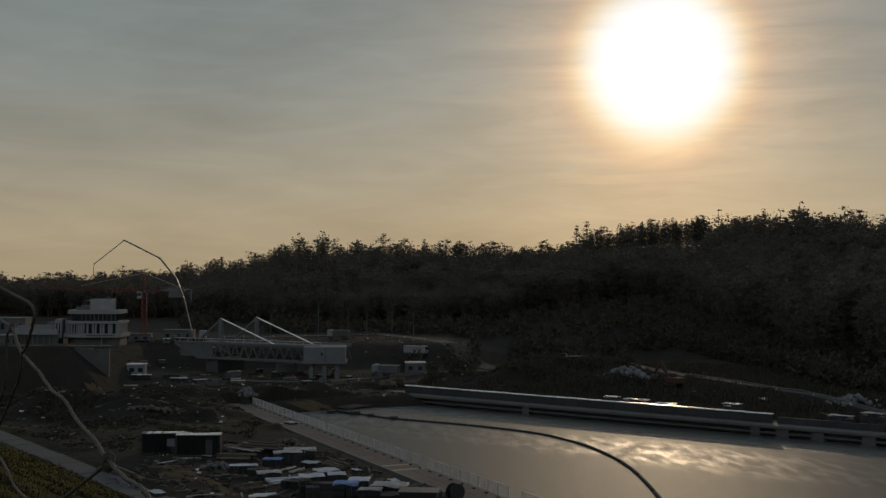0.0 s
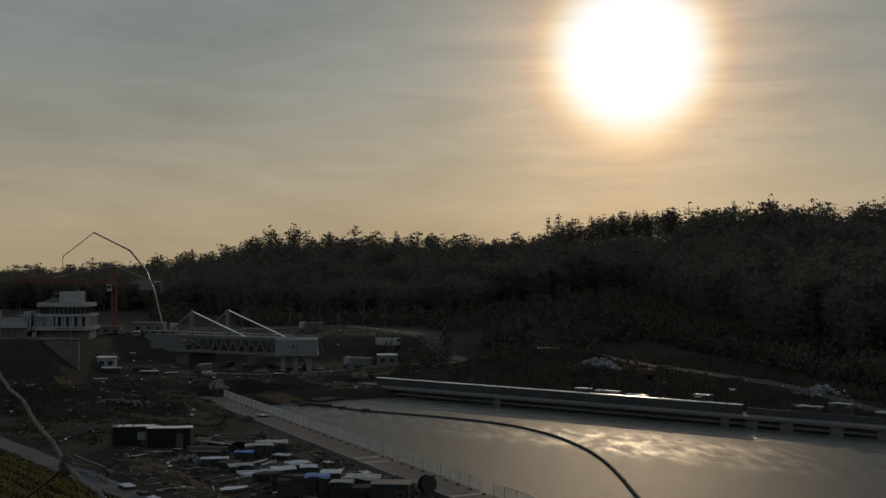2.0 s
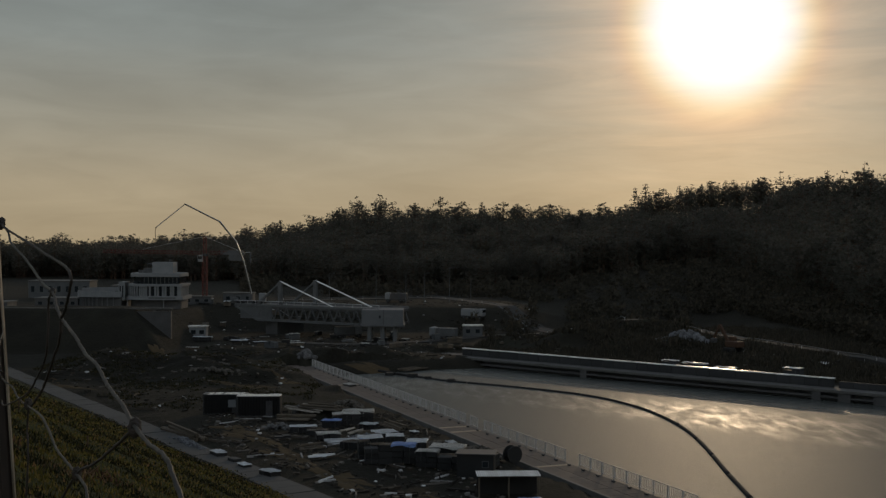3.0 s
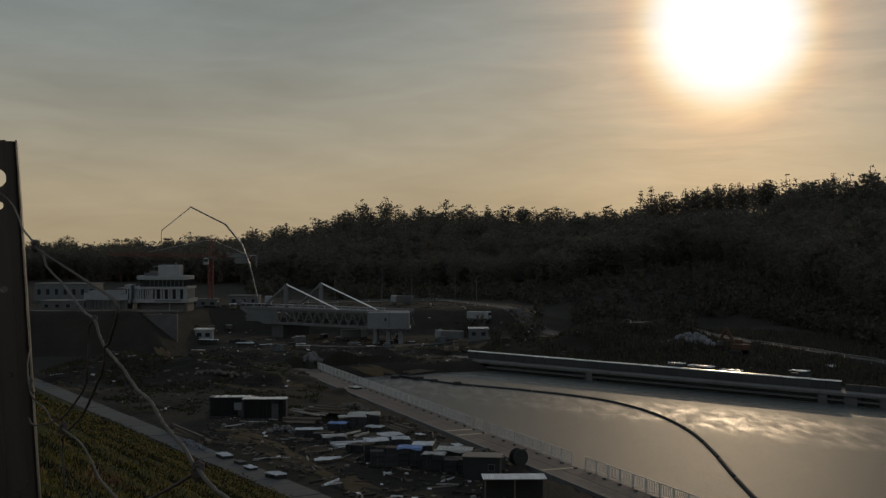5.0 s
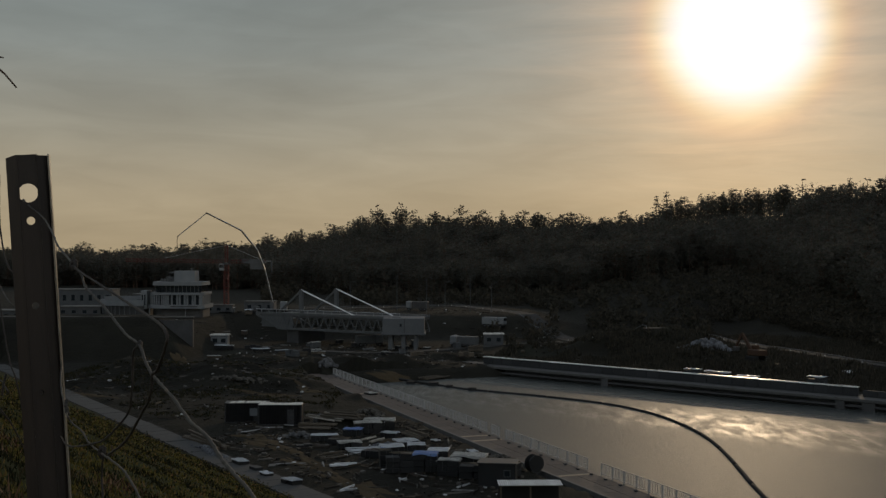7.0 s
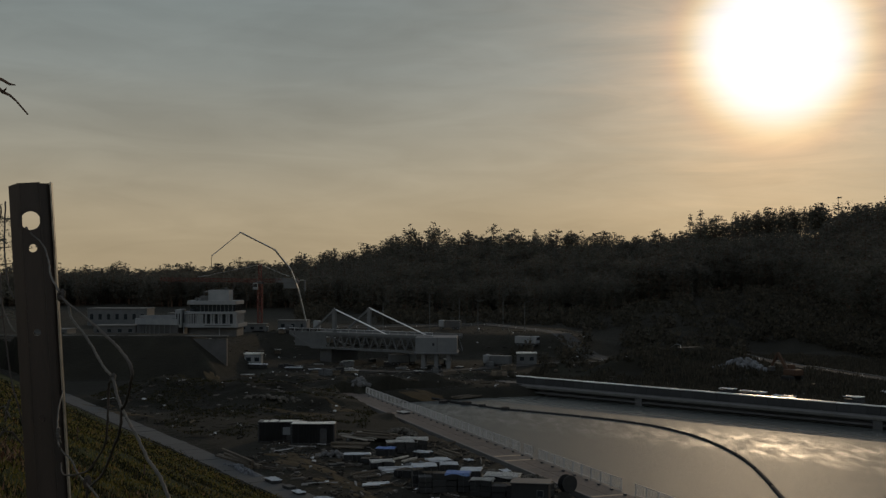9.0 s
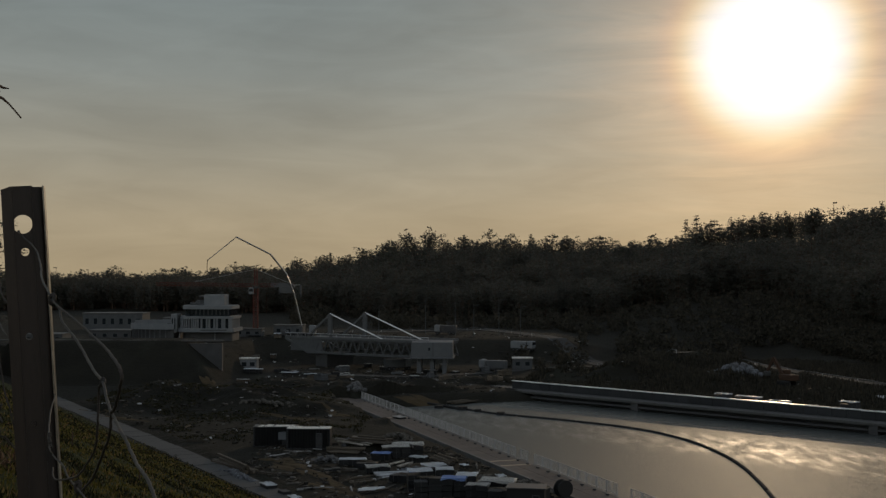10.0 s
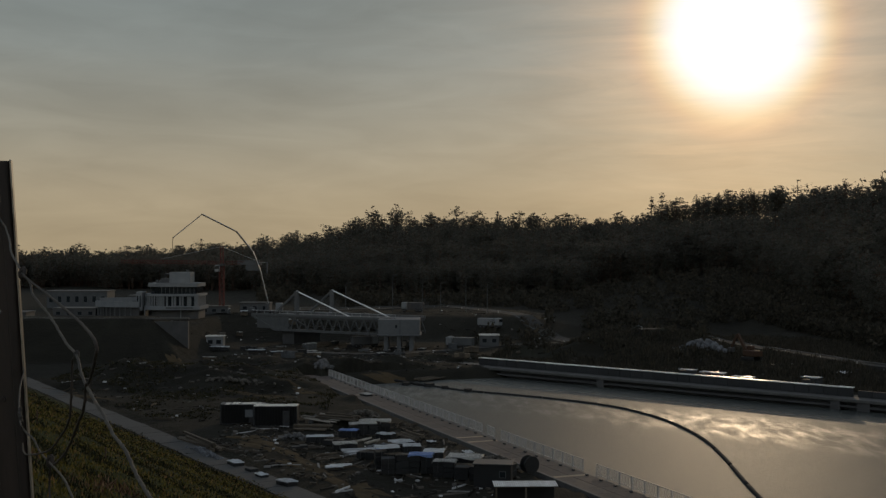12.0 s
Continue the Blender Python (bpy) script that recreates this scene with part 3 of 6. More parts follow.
def make_debris():
    """Broken boards, stones and offcuts lying about the yards."""
    rng = np.random.default_rng(3)
    verts, faces = [], []

    def chip(x, y, z, sx, sy, sz, a, tilt):
        m = pose(x, y, z + sz * 0.4, tilt, 0, a) @ Matrix.Diagonal((sx, sy, sz, 1))
        b = len(verts)
        for c in ((-.5, -.5, -.5), (.5, -.5, -.5), (.5, .5, -.5), (-.5, .5, -.5), (-.4, -.4, .5), (.45, -.5, .5), (.5, .4, .5), (-.45, .5, .5)):
            verts.append(tuple(m @ Vector(c)))
        for f in ((3, 2, 1, 0), (4, 5, 6, 7), (0, 1, 5, 4), (1, 2, 6, 5), (2, 3, 7, 6), (3, 0, 4, 7)):
            faces.append(tuple(b + i for i in f))

    zones = [(-30, 8, 108, 164, 1500), (-70, -24, 165, 235, 700), (-50, 8, 232, 300, 900), (-66, 34, 318, 372, 420), (-118, -58, 282, 316, 120)]
    for x0, x1, y0, y1, n in zones:
        for _ in range(n):
            x, y = rng.uniform(x0, x1), rng.uniform(y0, y1)
            s = 0.85 * x + 0.53 * y
            a = (x - QUAY_A.x) * QUAY_N.x + (y - QUAY_A.y) * QUAY_N.y
            b = (x - QUAY_A.x) * QUAY_D.x + (y - QUAY_A.y) * QUAY_D.y
            if s < 52 or (a > -6.5 and b > -4):
                continue
            long = rng.random() < 0.3
            L = rng.uniform(0.8, 3.4) if long else rng.uniform(0.15, 0.7)
            chip(x, y, G(x, y), L, rng.uniform(0.06, 0.22) if long else L * rng.uniform(.5, 1), rng.uniform(0.05, 0.3), rng.uniform(0, 360), rng.uniform(-14, 14))
    for _ in range(190):
        k, off = rng.uniform(0, 130), rng.uniform(10, 34)
        x, y, _z = on_pier(k, off)
        L = rng.uniform(0.2, 0.7) if rng.random() < .85 else rng.uniform(1, 2.4)
        chip(x, y, G(x, y), L, L * rng.uniform(.3, .9), rng.uniform(0.15, 0.6), rng.uniform(0, 360), rng.uniform(-15, 15))
    mesh_stuff("site_debris", verts, faces, M_DEBRIS, None, "scattered boards, stones and offcuts over the yard", "debris")


def island_material(name, stops, rough=0.85, trans=0.0):
    """Tone picked piece by piece from a ramp."""
    m = bpy.data.materials.new(name)
    m.use_nodes = True
    N = Nodes(m.node_tree)
    b = m.node_tree.nodes["Principled BSDF"]
    r = N.add("ShaderNodeNewGeometry").outputs["Random Per Island"]
    col = N.ramp(r, stops)
    n = N.noise(N.add("ShaderNodeTexCoord").outputs["Object"], 0.9, 4, 0.6)
    col = N.mix(N.math("MULTIPLY", n, 0.7), col, N.mix(1.0, col, (0.35, 0.35, 0.35, 1), "MULTIPLY"))
    N.put(b.inputs["Base Color"], col)
    b.inputs["Roughness"].default_value = rough
    b.inputs["Specular IOR Level"].default_value = 0.2
    if trans:
        t = N.add("ShaderNodeBsdfTranslucent")
        N.put(t.inputs[0], col)
        mx = N.add("ShaderNodeMixShader")
        mx.inputs[0].default_value = trans
        m.node_tree.links.new(b.outputs[0], mx.inputs[1])
        m.node_tree.links.new(t.outputs[0], mx.inputs[2])
        out = [n for n in m.node_tree.nodes if n.type == "OUTPUT_MATERIAL"][0]
        m.node_tree.links.new(mx.outputs[0], out.inputs[0])
    return m


M_DEBRIS = island_material("mixed_debris", [(0, (0.015, 0.013, 0.011)), (0.5, (0.035, 0.03, 0.024)), (0.72, (0.07, 0.056, 0.04)), (0.92, (0.15, 0.14, 0.13)), (1, (0.75, 0.76, 0.78))], 0.7)
make_debris()
M_BLADE = island_material("grass_blades", [(0, (0.055, 0.05, 0.012)), (0.5, (0.14, 0.125, 0.026)), (0.8, (0.22, 0.165, 0.045)), (1, (0.26, 0.15, 0.065))], 0.8, 0.45)
M_DRY = island_material("dry_stalks", [(0, (0.05, 0.022, 0.013)), (0.6, (0.15, 0.078, 0.045)), (1, (0.28, 0.18, 0.10))], 0.85, 0.3)


def make_yard_weeds():
    """Rough growth over the spoil mounds."""
    rng = np.random.default_rng(12)
    n = 9000
    px, py = rng.uniform(-75, -18, n), rng.uniform(168, 250, n)
    s = 0.85 * px + 0.53 * py
    a = (px - QUAY_A.x) * QUAY_N.x + (py - QUAY_A.y) * QUAY_N.y
    ok = (s > 53) & (a < -6.5) & (fbm(px, py, 6.0, 2.0) > -0.1)
    zs = ground_z(px, py)
    verts, faces = [], []
    for x, y, z in zip(px[ok], py[ok], zs[ok]):
        for k in range(5):
            h, t = rng.uniform(0.1, 0.38), rng.uniform(0, math.tau)
            ox, oy = rng.normal(0, 0.3), rng.normal(0, 0.3)
            i = len(verts)
            verts += [(x + ox - 0.12 * math.sin(t), y + oy + 0.12 * math.cos(t), z - 0.05), (x + ox + 0.12 * math.sin(t), y + oy - 0.12 * math.cos(t), z - 0.05),
                      (x + ox + 0.2 * math.cos(t), y + oy + 0.2 * math.sin(t), z + h)]
            faces.append((i, i + 1, i + 2))
    mesh_stuff("yard_weeds", verts, faces, M_WEED, None, "rough dark weeds over the spoil mounds", "weeds")


M_WEED = island_material("rough_weeds", [(0, (0.012, 0.015, 0.006)), (0.6, (0.035, 0.034, 0.015)), (1, (0.09, 0.07, 0.035))], 0.9, 0.3)
make_yard_weeds()


def make_grass():
    """Mown ledges, dark blades standing for the shade between, dry weeds near the fence."""
    rng = np.random.default_rng(11)
    for name, n, mat, lab in (("grass", 90000, M_BLADE, "short mown green grass on the bank"), ("rough_grass", 60000, M_SHADEGRASS, "dark grass in bands standing for shade on the bank"),
                              ("dry_weeds", 16000, M_DRY, "dry brown weeds on the upper bank")):
        verts, faces = [], []
        near = name == "dry_weeds"
        az = np.radians(rng.uniform(-27, 2, n))
        rs = rng.uniform(5, 30, n) if near else 6 + 112 * rng.random(n) ** 1.3
        px, py = rs * np.sin(az), rs * np.cos(az)
        s = 0.85 * px + 0.53 * py
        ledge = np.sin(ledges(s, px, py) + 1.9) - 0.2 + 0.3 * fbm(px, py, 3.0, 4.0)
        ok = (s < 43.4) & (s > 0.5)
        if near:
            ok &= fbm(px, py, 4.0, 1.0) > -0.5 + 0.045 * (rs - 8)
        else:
            # bright blades on one part of each ledge, shade-coloured ones on the rest
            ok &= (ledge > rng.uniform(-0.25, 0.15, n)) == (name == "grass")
        tall = {"grass": 0.42, "rough_grass": 0.6, "dry_weeds": 0.75}[name]
        for x, y, z, r in zip(px[ok], py[ok], ground_z(px, py)[ok], rs[ok]):
            size = (0.075 + 0.0009 * r) * rng.uniform(0.5, 1.3) * (2.2 if near and rng.random() < 0.12 else tall)
            for k in range(4):
                a = rng.uniform(0, math.tau)
                lean = rng.uniform(0.4, 1.6) * size
                ox, oy = rng.normal(0, 0.08 + 0.004 * r), rng.normal(0, 0.08 + 0.004 * r)
                w = 0.006 + 0.0006 * r
                i = len(verts)
                verts += [(x + ox - w * math.sin(a), y + oy + w * math.cos(a), z - 0.05), (x + ox + w * math.sin(a), y + oy - w * math.cos(a), z - 0.05),
                          (x + ox + lean * math.cos(a), y + oy + lean * math.sin(a), z + size * rng.uniform(0.4, 1.0))]
                faces.append((i, i + 1, i + 2))
        mesh_stuff(name, verts, faces, mat, None, lab, "grass")


# near-black green: shade of the ledges put into the blades
M_SHADEGRASS = island_material("rough_grass", [(0, (0.008, 0.010, 0.003)), (0.6, (0.018, 0.02, 0.006)), (1, (0.05, 0.036, 0.014))], 0.9, 0.25)
make_grass()


# ---------------- yard things ----------------
def make_container(x, y, rz, label, roof_mat, sign=False):
    c = thing("site_container", label, "container", "site containers", at=(x, y, G(x, y) - 0.05), rz=rz)
    L, W, H = 6.06, 2.44, 2.85
    x0 = x
    n = 30
    for side in (-1, 1):
        bm = bmesh.new()
        prev = None
        for i in range(2 * n + 1):
            x = -L / 2 + 0.1 + (L - 0.2) * i / (2 * n)
            y0 = side * (W / 2 - 0.05 - (0.035 if (i // 2) % 2 else 0.0))
            col = (bm.verts.new((x, y0, 0.16)), bm.verts.new((x, y0, H - 0.12)))
            if prev:
                bm.faces.new((prev[0], col[0], col[1], prev[1]))
            prev = col
        bmesh.ops.solidify(bm, geom=bm.faces[:], thickness=0.02)
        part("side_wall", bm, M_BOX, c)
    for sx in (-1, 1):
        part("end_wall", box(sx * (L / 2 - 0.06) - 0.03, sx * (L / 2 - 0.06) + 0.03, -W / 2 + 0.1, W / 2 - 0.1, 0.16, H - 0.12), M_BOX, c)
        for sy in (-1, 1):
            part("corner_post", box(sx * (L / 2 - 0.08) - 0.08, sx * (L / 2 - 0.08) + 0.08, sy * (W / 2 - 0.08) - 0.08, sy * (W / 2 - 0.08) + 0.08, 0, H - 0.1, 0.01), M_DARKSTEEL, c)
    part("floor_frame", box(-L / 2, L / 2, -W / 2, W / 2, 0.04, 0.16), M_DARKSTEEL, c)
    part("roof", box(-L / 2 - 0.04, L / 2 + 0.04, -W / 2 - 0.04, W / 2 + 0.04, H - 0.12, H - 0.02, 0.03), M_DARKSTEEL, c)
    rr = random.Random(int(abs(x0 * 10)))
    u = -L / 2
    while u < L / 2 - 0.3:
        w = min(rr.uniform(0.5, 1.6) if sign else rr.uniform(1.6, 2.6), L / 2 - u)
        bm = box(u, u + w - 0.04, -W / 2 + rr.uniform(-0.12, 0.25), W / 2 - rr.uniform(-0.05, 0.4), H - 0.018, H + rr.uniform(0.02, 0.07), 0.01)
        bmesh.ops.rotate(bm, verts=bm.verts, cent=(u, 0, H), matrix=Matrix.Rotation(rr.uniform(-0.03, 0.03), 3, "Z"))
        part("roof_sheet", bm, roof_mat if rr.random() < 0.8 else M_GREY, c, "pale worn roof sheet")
        u += w + (rr.uniform(0, 0.35) if sign else 0)
    part("door", box(L / 2 - 2.0, L / 2 - 1.1, -W / 2 - 0.02, -W / 2 + 0.05, 0.2, 2.2, 0.01), M_DARKSTEEL, c)
    if sign:
        part("notice_board", box(0.5, 1.55, -W / 2 - 0.05, -W / 2 - 0.01, 1.05, 2.1, 0.01), M_WHITE, c, "plain pale notice board")
    return c


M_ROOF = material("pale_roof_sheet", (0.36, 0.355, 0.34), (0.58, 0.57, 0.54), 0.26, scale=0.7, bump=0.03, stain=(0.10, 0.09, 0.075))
make_container(-28.4, 163.8, 2, "dark site container with patched pale roof and notice board", M_ROOF, True)
make_container(-23.2, 160.8, 1, "dark site container with clean pale roof", M_ROOF)


def drape(lx, ly, lz, seed):
    """A creased sheet thrown over a load, hanging unevenly down its sides."""
    bm = bmesh.new()
    rng = random.Random(seed)
    n = 12
    hang = [rng.uniform(0.03, 0.2) * min(lz, 1.2) for _ in range(4)]
    ph = [rng.uniform(0, 6) for _ in range(4)]
    g = [[None] * (n + 1) for _ in range(n + 1)]
    for i in range(n + 1):
        for j in range(n + 1):
            u, v = (i / n - 0.5) * 2.3, (j / n - 0.5) * 2.3
            cu, cv = max(-1.04, min(1.04, u)), max(-1.04, min(1.04, v))
            over = max(abs(u) - 1.0, abs(v) - 1.0, 0.0) / 0.15
            k = (0 if u > 0 else 1) if abs(u) > abs(v) else (2 if v > 0 else 3)
            fall = over * hang[k] * (0.7 + 0.5 * math.sin(3.1 * (u - v) + ph[k]))
            crease = 0.025 * math.sin(4 * u + 3 * v + ph[0]) + 0.02 * math.sin(7 * v - 2 * u + ph[1]) + rng.uniform(0, 0.03)
            g[i][j] = bm.verts.new((cu * lx / 2 + rng.uniform(-.03, .03), cv * ly / 2 + rng.uniform(-.03, .03), lz + 0.07 + crease * (over < 0.1) - fall))
    for i in range(n):
        for j in range(n):
            bm.faces.new((g[i][j], g[i + 1][j], g[i + 1][j + 1], g[i][j + 1]))
    bmesh.ops.solidify(bm, geom=bm.faces[:], thickness=-0.012)
    return bm


def make_load(x, y, rz, lx, ly, lz, cover, seed, label, body=None):
    """Uneven crates and bundles on timber pallets, some under a sheet."""
    p = thing("covered_stack" if cover else "pallet_stack", label, "stack", "stacks of materials", at=(x, y, G(x, y) - 0.03), rz=rz)
    for k in (-0.4, 0, 0.4):
        part("pallet_bearer", box(k * lx - 0.06, k * lx + 0.06, -ly / 2, ly / 2, 0, 0.12), M_TIMBER, p)
    rng = random.Random(seed)
    nz = max(1, int(lz / 0.6))
    cols = max(1, int(round(lx / 1.3)))
    for c in range(cols):
        x0, x1 = -lx / 2 + lx * c / cols + 0.02, -lx / 2 + lx * (c + 1) / cols - 0.02
        top = lz if c == cols // 2 else lz * rng.uniform(0.82, 1.0)
        for i in range(nz):
            z0, z1 = 0.12 + (top - 0.12) * i / nz, 0.12 + (top - 0.12) * (i + 1) / nz - 0.03
            sy, dx, dy = rng.uniform(0.84, 0.98), rng.uniform(-0.06, 0.06), rng.uniform(-0.08, 0.08)
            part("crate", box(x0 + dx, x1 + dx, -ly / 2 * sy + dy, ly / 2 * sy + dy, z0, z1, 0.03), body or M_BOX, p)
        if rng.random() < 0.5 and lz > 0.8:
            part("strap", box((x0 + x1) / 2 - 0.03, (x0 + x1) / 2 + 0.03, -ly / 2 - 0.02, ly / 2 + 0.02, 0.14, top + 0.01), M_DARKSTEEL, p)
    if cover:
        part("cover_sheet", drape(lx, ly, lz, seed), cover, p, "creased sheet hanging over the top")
    elif lz > 0.7:
        for k in range(3):
            u, v = rng.uniform(-0.3, 0.3) * lx, rng.uniform(-0.3, 0.3) * ly
            part("board", beam(bmesh.new(), (u - lx * 0.3, v, lz + 0.03 + 0.04 * k), (u + lx * 0.3, v + rng.uniform(-.5, .5), lz + 0.05 + 0.05 * k), 0.16, 0.04), M_TIMBER, p)
    return p


for i, a in enumerate([
        (-6.2, 128.0, 8, 2.7, 2.2, 2.5, M_SHEET, "tall dark stack under a bluish white sheet"),
        (-3.5, 129.2, 5, 2.0, 2.0, 2.4, M_SHEET, "dark stack of crates with a pale cover"),
        (-4.8, 133.0, 20, 2.6, 2.0, 2.3, M_SHEET, "dark stack of crates under white sheeting"),
        (-1.0, 128.0, -6, 2.3, 2.4, 2.0, M_SHEET, "dark stack with a slipped white cover"),
        (2.4, 126.0, -10, 3.8, 2.6, 1.9, M_ROOF, "long low stack under a weathered brown cover"),
        (-15.6, 146.5, 4, 3.4, 1.5, 0.9, M_SHEET, "low stack under torn white sheeting"),
        (-12.3, 150.5, -8, 2.4, 1.8, 1.0, M_BLUE, "low stack under a blue tarpaulin"),
        (-9.2, 156.5, 3, 4.2, 2.2, 1.5, M_ROOF, "dark long stack with a dull grey cover"),
        (-12.0, 141.0, 14, 2.8, 1.8, 0.9, M_ROOF, "low dark stack of panels"),
        (-23.6, 131.6, -58, 2.3, 1.3, 0.5, M_SHEET, "flat stack under a white sheet on the road edge"),
        (-19.6, 124.6, -58, 1.7, 1.0, 0.4, M_SHEET, "flat pale package on the road edge"),
        (-16.2, 120.0, -50, 2.1, 1.4, 0.6, M_SHEET, "small stack under a pale sheet beside the road"),
        (-21.2, 127.8, -55, 1.6, 1.1, 0.5, None, "bare dark pallet stack beside the road"),
        (9.5, 104.0, 5, 2.2, 1.6, 0.9, M_BLUE, "low stack with a pale blue sheet"),
        (-55.0, 284.0, 0, 4.5, 2.0, 1.2, M_SHEET, "white covered stack near the bridge"),
        (-45.5, 281.0, -5, 4.2, 2.4, 0.6, M_SHEET, "flat white covered stack near the bridge"),
        (-40.0, 278.0, 30, 3.0, 1.4, 0.6, M_SHEET, "white sheeted materials near the bridge"),
        (-13.0, 196.0, -60, 2.5, 1.5, 0.9, M_ROOF, "weathered stack at the foot of the quay"),
        (3.0, 138.0, -70, 1.6, 1.0, 0.4, M_SHEET, "small white package at the foot of the quay"),
        (-1.5, 146.0, -60, 1.2, 0.8, 0.4, M_SHEET, "small white package at the foot of the quay"),
        (-5.2, 125.2, 6, 3.0, 1.8, 2.2, None, "tall dark stack of bare crates and boards"),
        (-2.4, 125.4, -4, 2.6, 1.9, 2.1, M_BLUE, "dark stack with a rumpled blue sheet on top"),
        (0.2, 124.0, -12, 2.4, 1.7, 1.8, M_ROOF, "dark stack under a slipped dull sheet"),
        (2.8, 122.3, -8, 3.0, 1.8, 1.6, None, "low dark stack of crates and boards"),
        (-6.6, 131.2, 12, 2.2, 1.6, 1.7, M_BLUE, "dark stack with a small blue tarpaulin"),
        (-8.8, 134.6, -20, 2.2, 1.5, 1.0, None, "low dark stack of crates in the yard"),
        (6.4, 124.0, -20, 2.8, 1.8, 1.5, None, "low dark stack of crates beside the drum"),
        (-10.6, 153.2, 10, 3.6, 2.0, 1.6, M_ROOF, "dark long stack under a weathered sheet"),
        (-13.6, 144.2, -10, 2.6, 1.6, 0.8, None, "low bare stack of dark crates"),
        (-7.4, 149.0, -25, 2.2, 1.4, 0.9, M_SHEET, "low stack under a torn pale sheet"),
        (-17.6, 141.6, 20, 2.0, 1.2, 0.5, None, "low bare stack of dark boards"),
]):
    make_load(a[0], a[1], a[2], a[3], a[4], a[5], a[6], i + 1, a[7])


rng_site = random.Random(31)
for i in range(34):
    x, y = rng_site.uniform(-54, 8), rng_site.uniform(258, 304)
    if i > 22:
        x, y = rng_site.uniform(-66, -38), rng_site.uniform(322, 346)
    if (x + 45) ** 2 + (y - 300) ** 2 < 60:
        continue
    make_load(x, y, rng_site.uniform(-40, 40), rng_site.uniform(1.2, 4.0), rng_site.uniform(0.9, 2.0), rng_site.uniform(0.4, 1.8),
              rng_site.choice([M_SHEET, M_ROOF, M_ROOF, None, None]), 100 + i, "small stack of building materials on the site below the bridge", rng_site.choice([M_BOX, M_GREY, M_TIMBER]))


M_POLE = material("bleached_timber", (0.20, 0.18, 0.15), (0.38, 0.35, 0.30), 0.6, scale=1.0, stretch=(1, 7, 7), bump=0.2, vary=0.3)


def make_pile(x, y, rz, n, length, r, label, mat, spread=1.0, seed=1, square=False):
    """Loose long pieces lying on one another."""
    p = thing("pipe_pile" if mat is M_STEEL else "timber_pile", label, "pile", at=(x, y, G(x, y)), rz=rz)
    rng = random.Random(seed)
    for i in range(n):
        lay = 0 if i < n * 0.6 else (1 if i < n * 0.88 else 2)
        v = rng.uniform(-spread, spread) * (1 - 0.3 * lay)
        z = r + lay * 1.9 * r + rng.uniform(0, r * 0.3)
        a, l = rng.uniform(-0.12, 0.12), length * rng.uniform(0.7, 1.1)
        u = rng.uniform(-0.4, 0.4)
        p0, p1 = (u - l / 2, v - a * l / 2, z), (u + l / 2, v + a * l / 2, z + rng.uniform(-0.05, 0.12))
        bm = beam(bmesh.new(), p0, p1, 2 * r) if square else tube(bmesh.new(), [p0, p1], r, 7)
        part("beam" if square else "pole", bm, mat, p)
    return p


make_pile(-14.5, 158.5, -35, 14, 6.5, 0.14, "loose pile of long weathered timber poles", M_TIMBER, 1.6, 2)
make_pile(-18.0, 157.0, -12, 10, 5.0, 0.12, "loose pile of dull timber poles", M_TIMBER, 1.2, 3)
make_pile(-10.0, 139.0, 15, 16, 4.0, 0.10, "untidy heap of thin steel pipes", M_STEEL, 1.8, 4)
make_pile(-30.6, 145.8, -55.5, 12, 11.0, 0.17, "long low stack of brown timber beams beside the road", M_TIMBER, 0.45, 5, True)
make_pile(-11.6, 128.6, 10, 5, 2.6, 0.09, "pale boards laid out on the ground", M_SHEET, 0.9, 6, True)
make_pile(-4.0, 151.0, -60, 10, 5.0, 0.12, "heap of old boards at the foot of the quay", M_TIMBER, 1.0, 9, True)
make_pile(-6.5, 145.5, 25, 12, 3.6, 0.11, "untidy heap of dark boards", M_TIMBER, 1.3, 10, True)
make_pile(-13.5, 135.0, 35, 9, 3.0, 0.09, "short boards dropped in the yard", M_TIMBER, 1.2, 11, True)
make_pile(-16.2, 160.8, -48, 5, 7.5, 0.10, "few pale poles dropped across one another", M_POLE, 2.4, 13)
make_pile(-2.2, 133.4, 40, 8, 2.6, 0.07, "scattered pale offcuts between the stacks", M_POLE, 1.6, 14, True)
make_pile(3.6, 131.0, -50, 7, 2.4, 0.07, "scattered pale offcuts beside the kerb", M_POLE, 1.4, 15, True)
make_pile(-9.6, 146.6, 60, 8, 2.8, 0.08, "loose grey offcuts in the yard", M_POLE, 1.8, 16, True)
make_pile(-36.0, 268.0, 8, 10, 7.0, 0.16, "brown timber beams below the bridge", M_TIMBER, 1.2, 7, True)
make_pile(-2.5, 236.5, 52, 8, 8.0, 0.12, "pale planks on the sandy shore", M_TIMBER, 1.0, 8, True)


def stone_mesh(rng, r):
    bm = bmesh.new()
    bmesh.ops.create_icosphere(bm, subdivisions=1, radius=r)
    for v in bm.verts:
        v.co *= rng.uniform(0.7, 1.2)
        v.co.z *= 0.75
    return bm


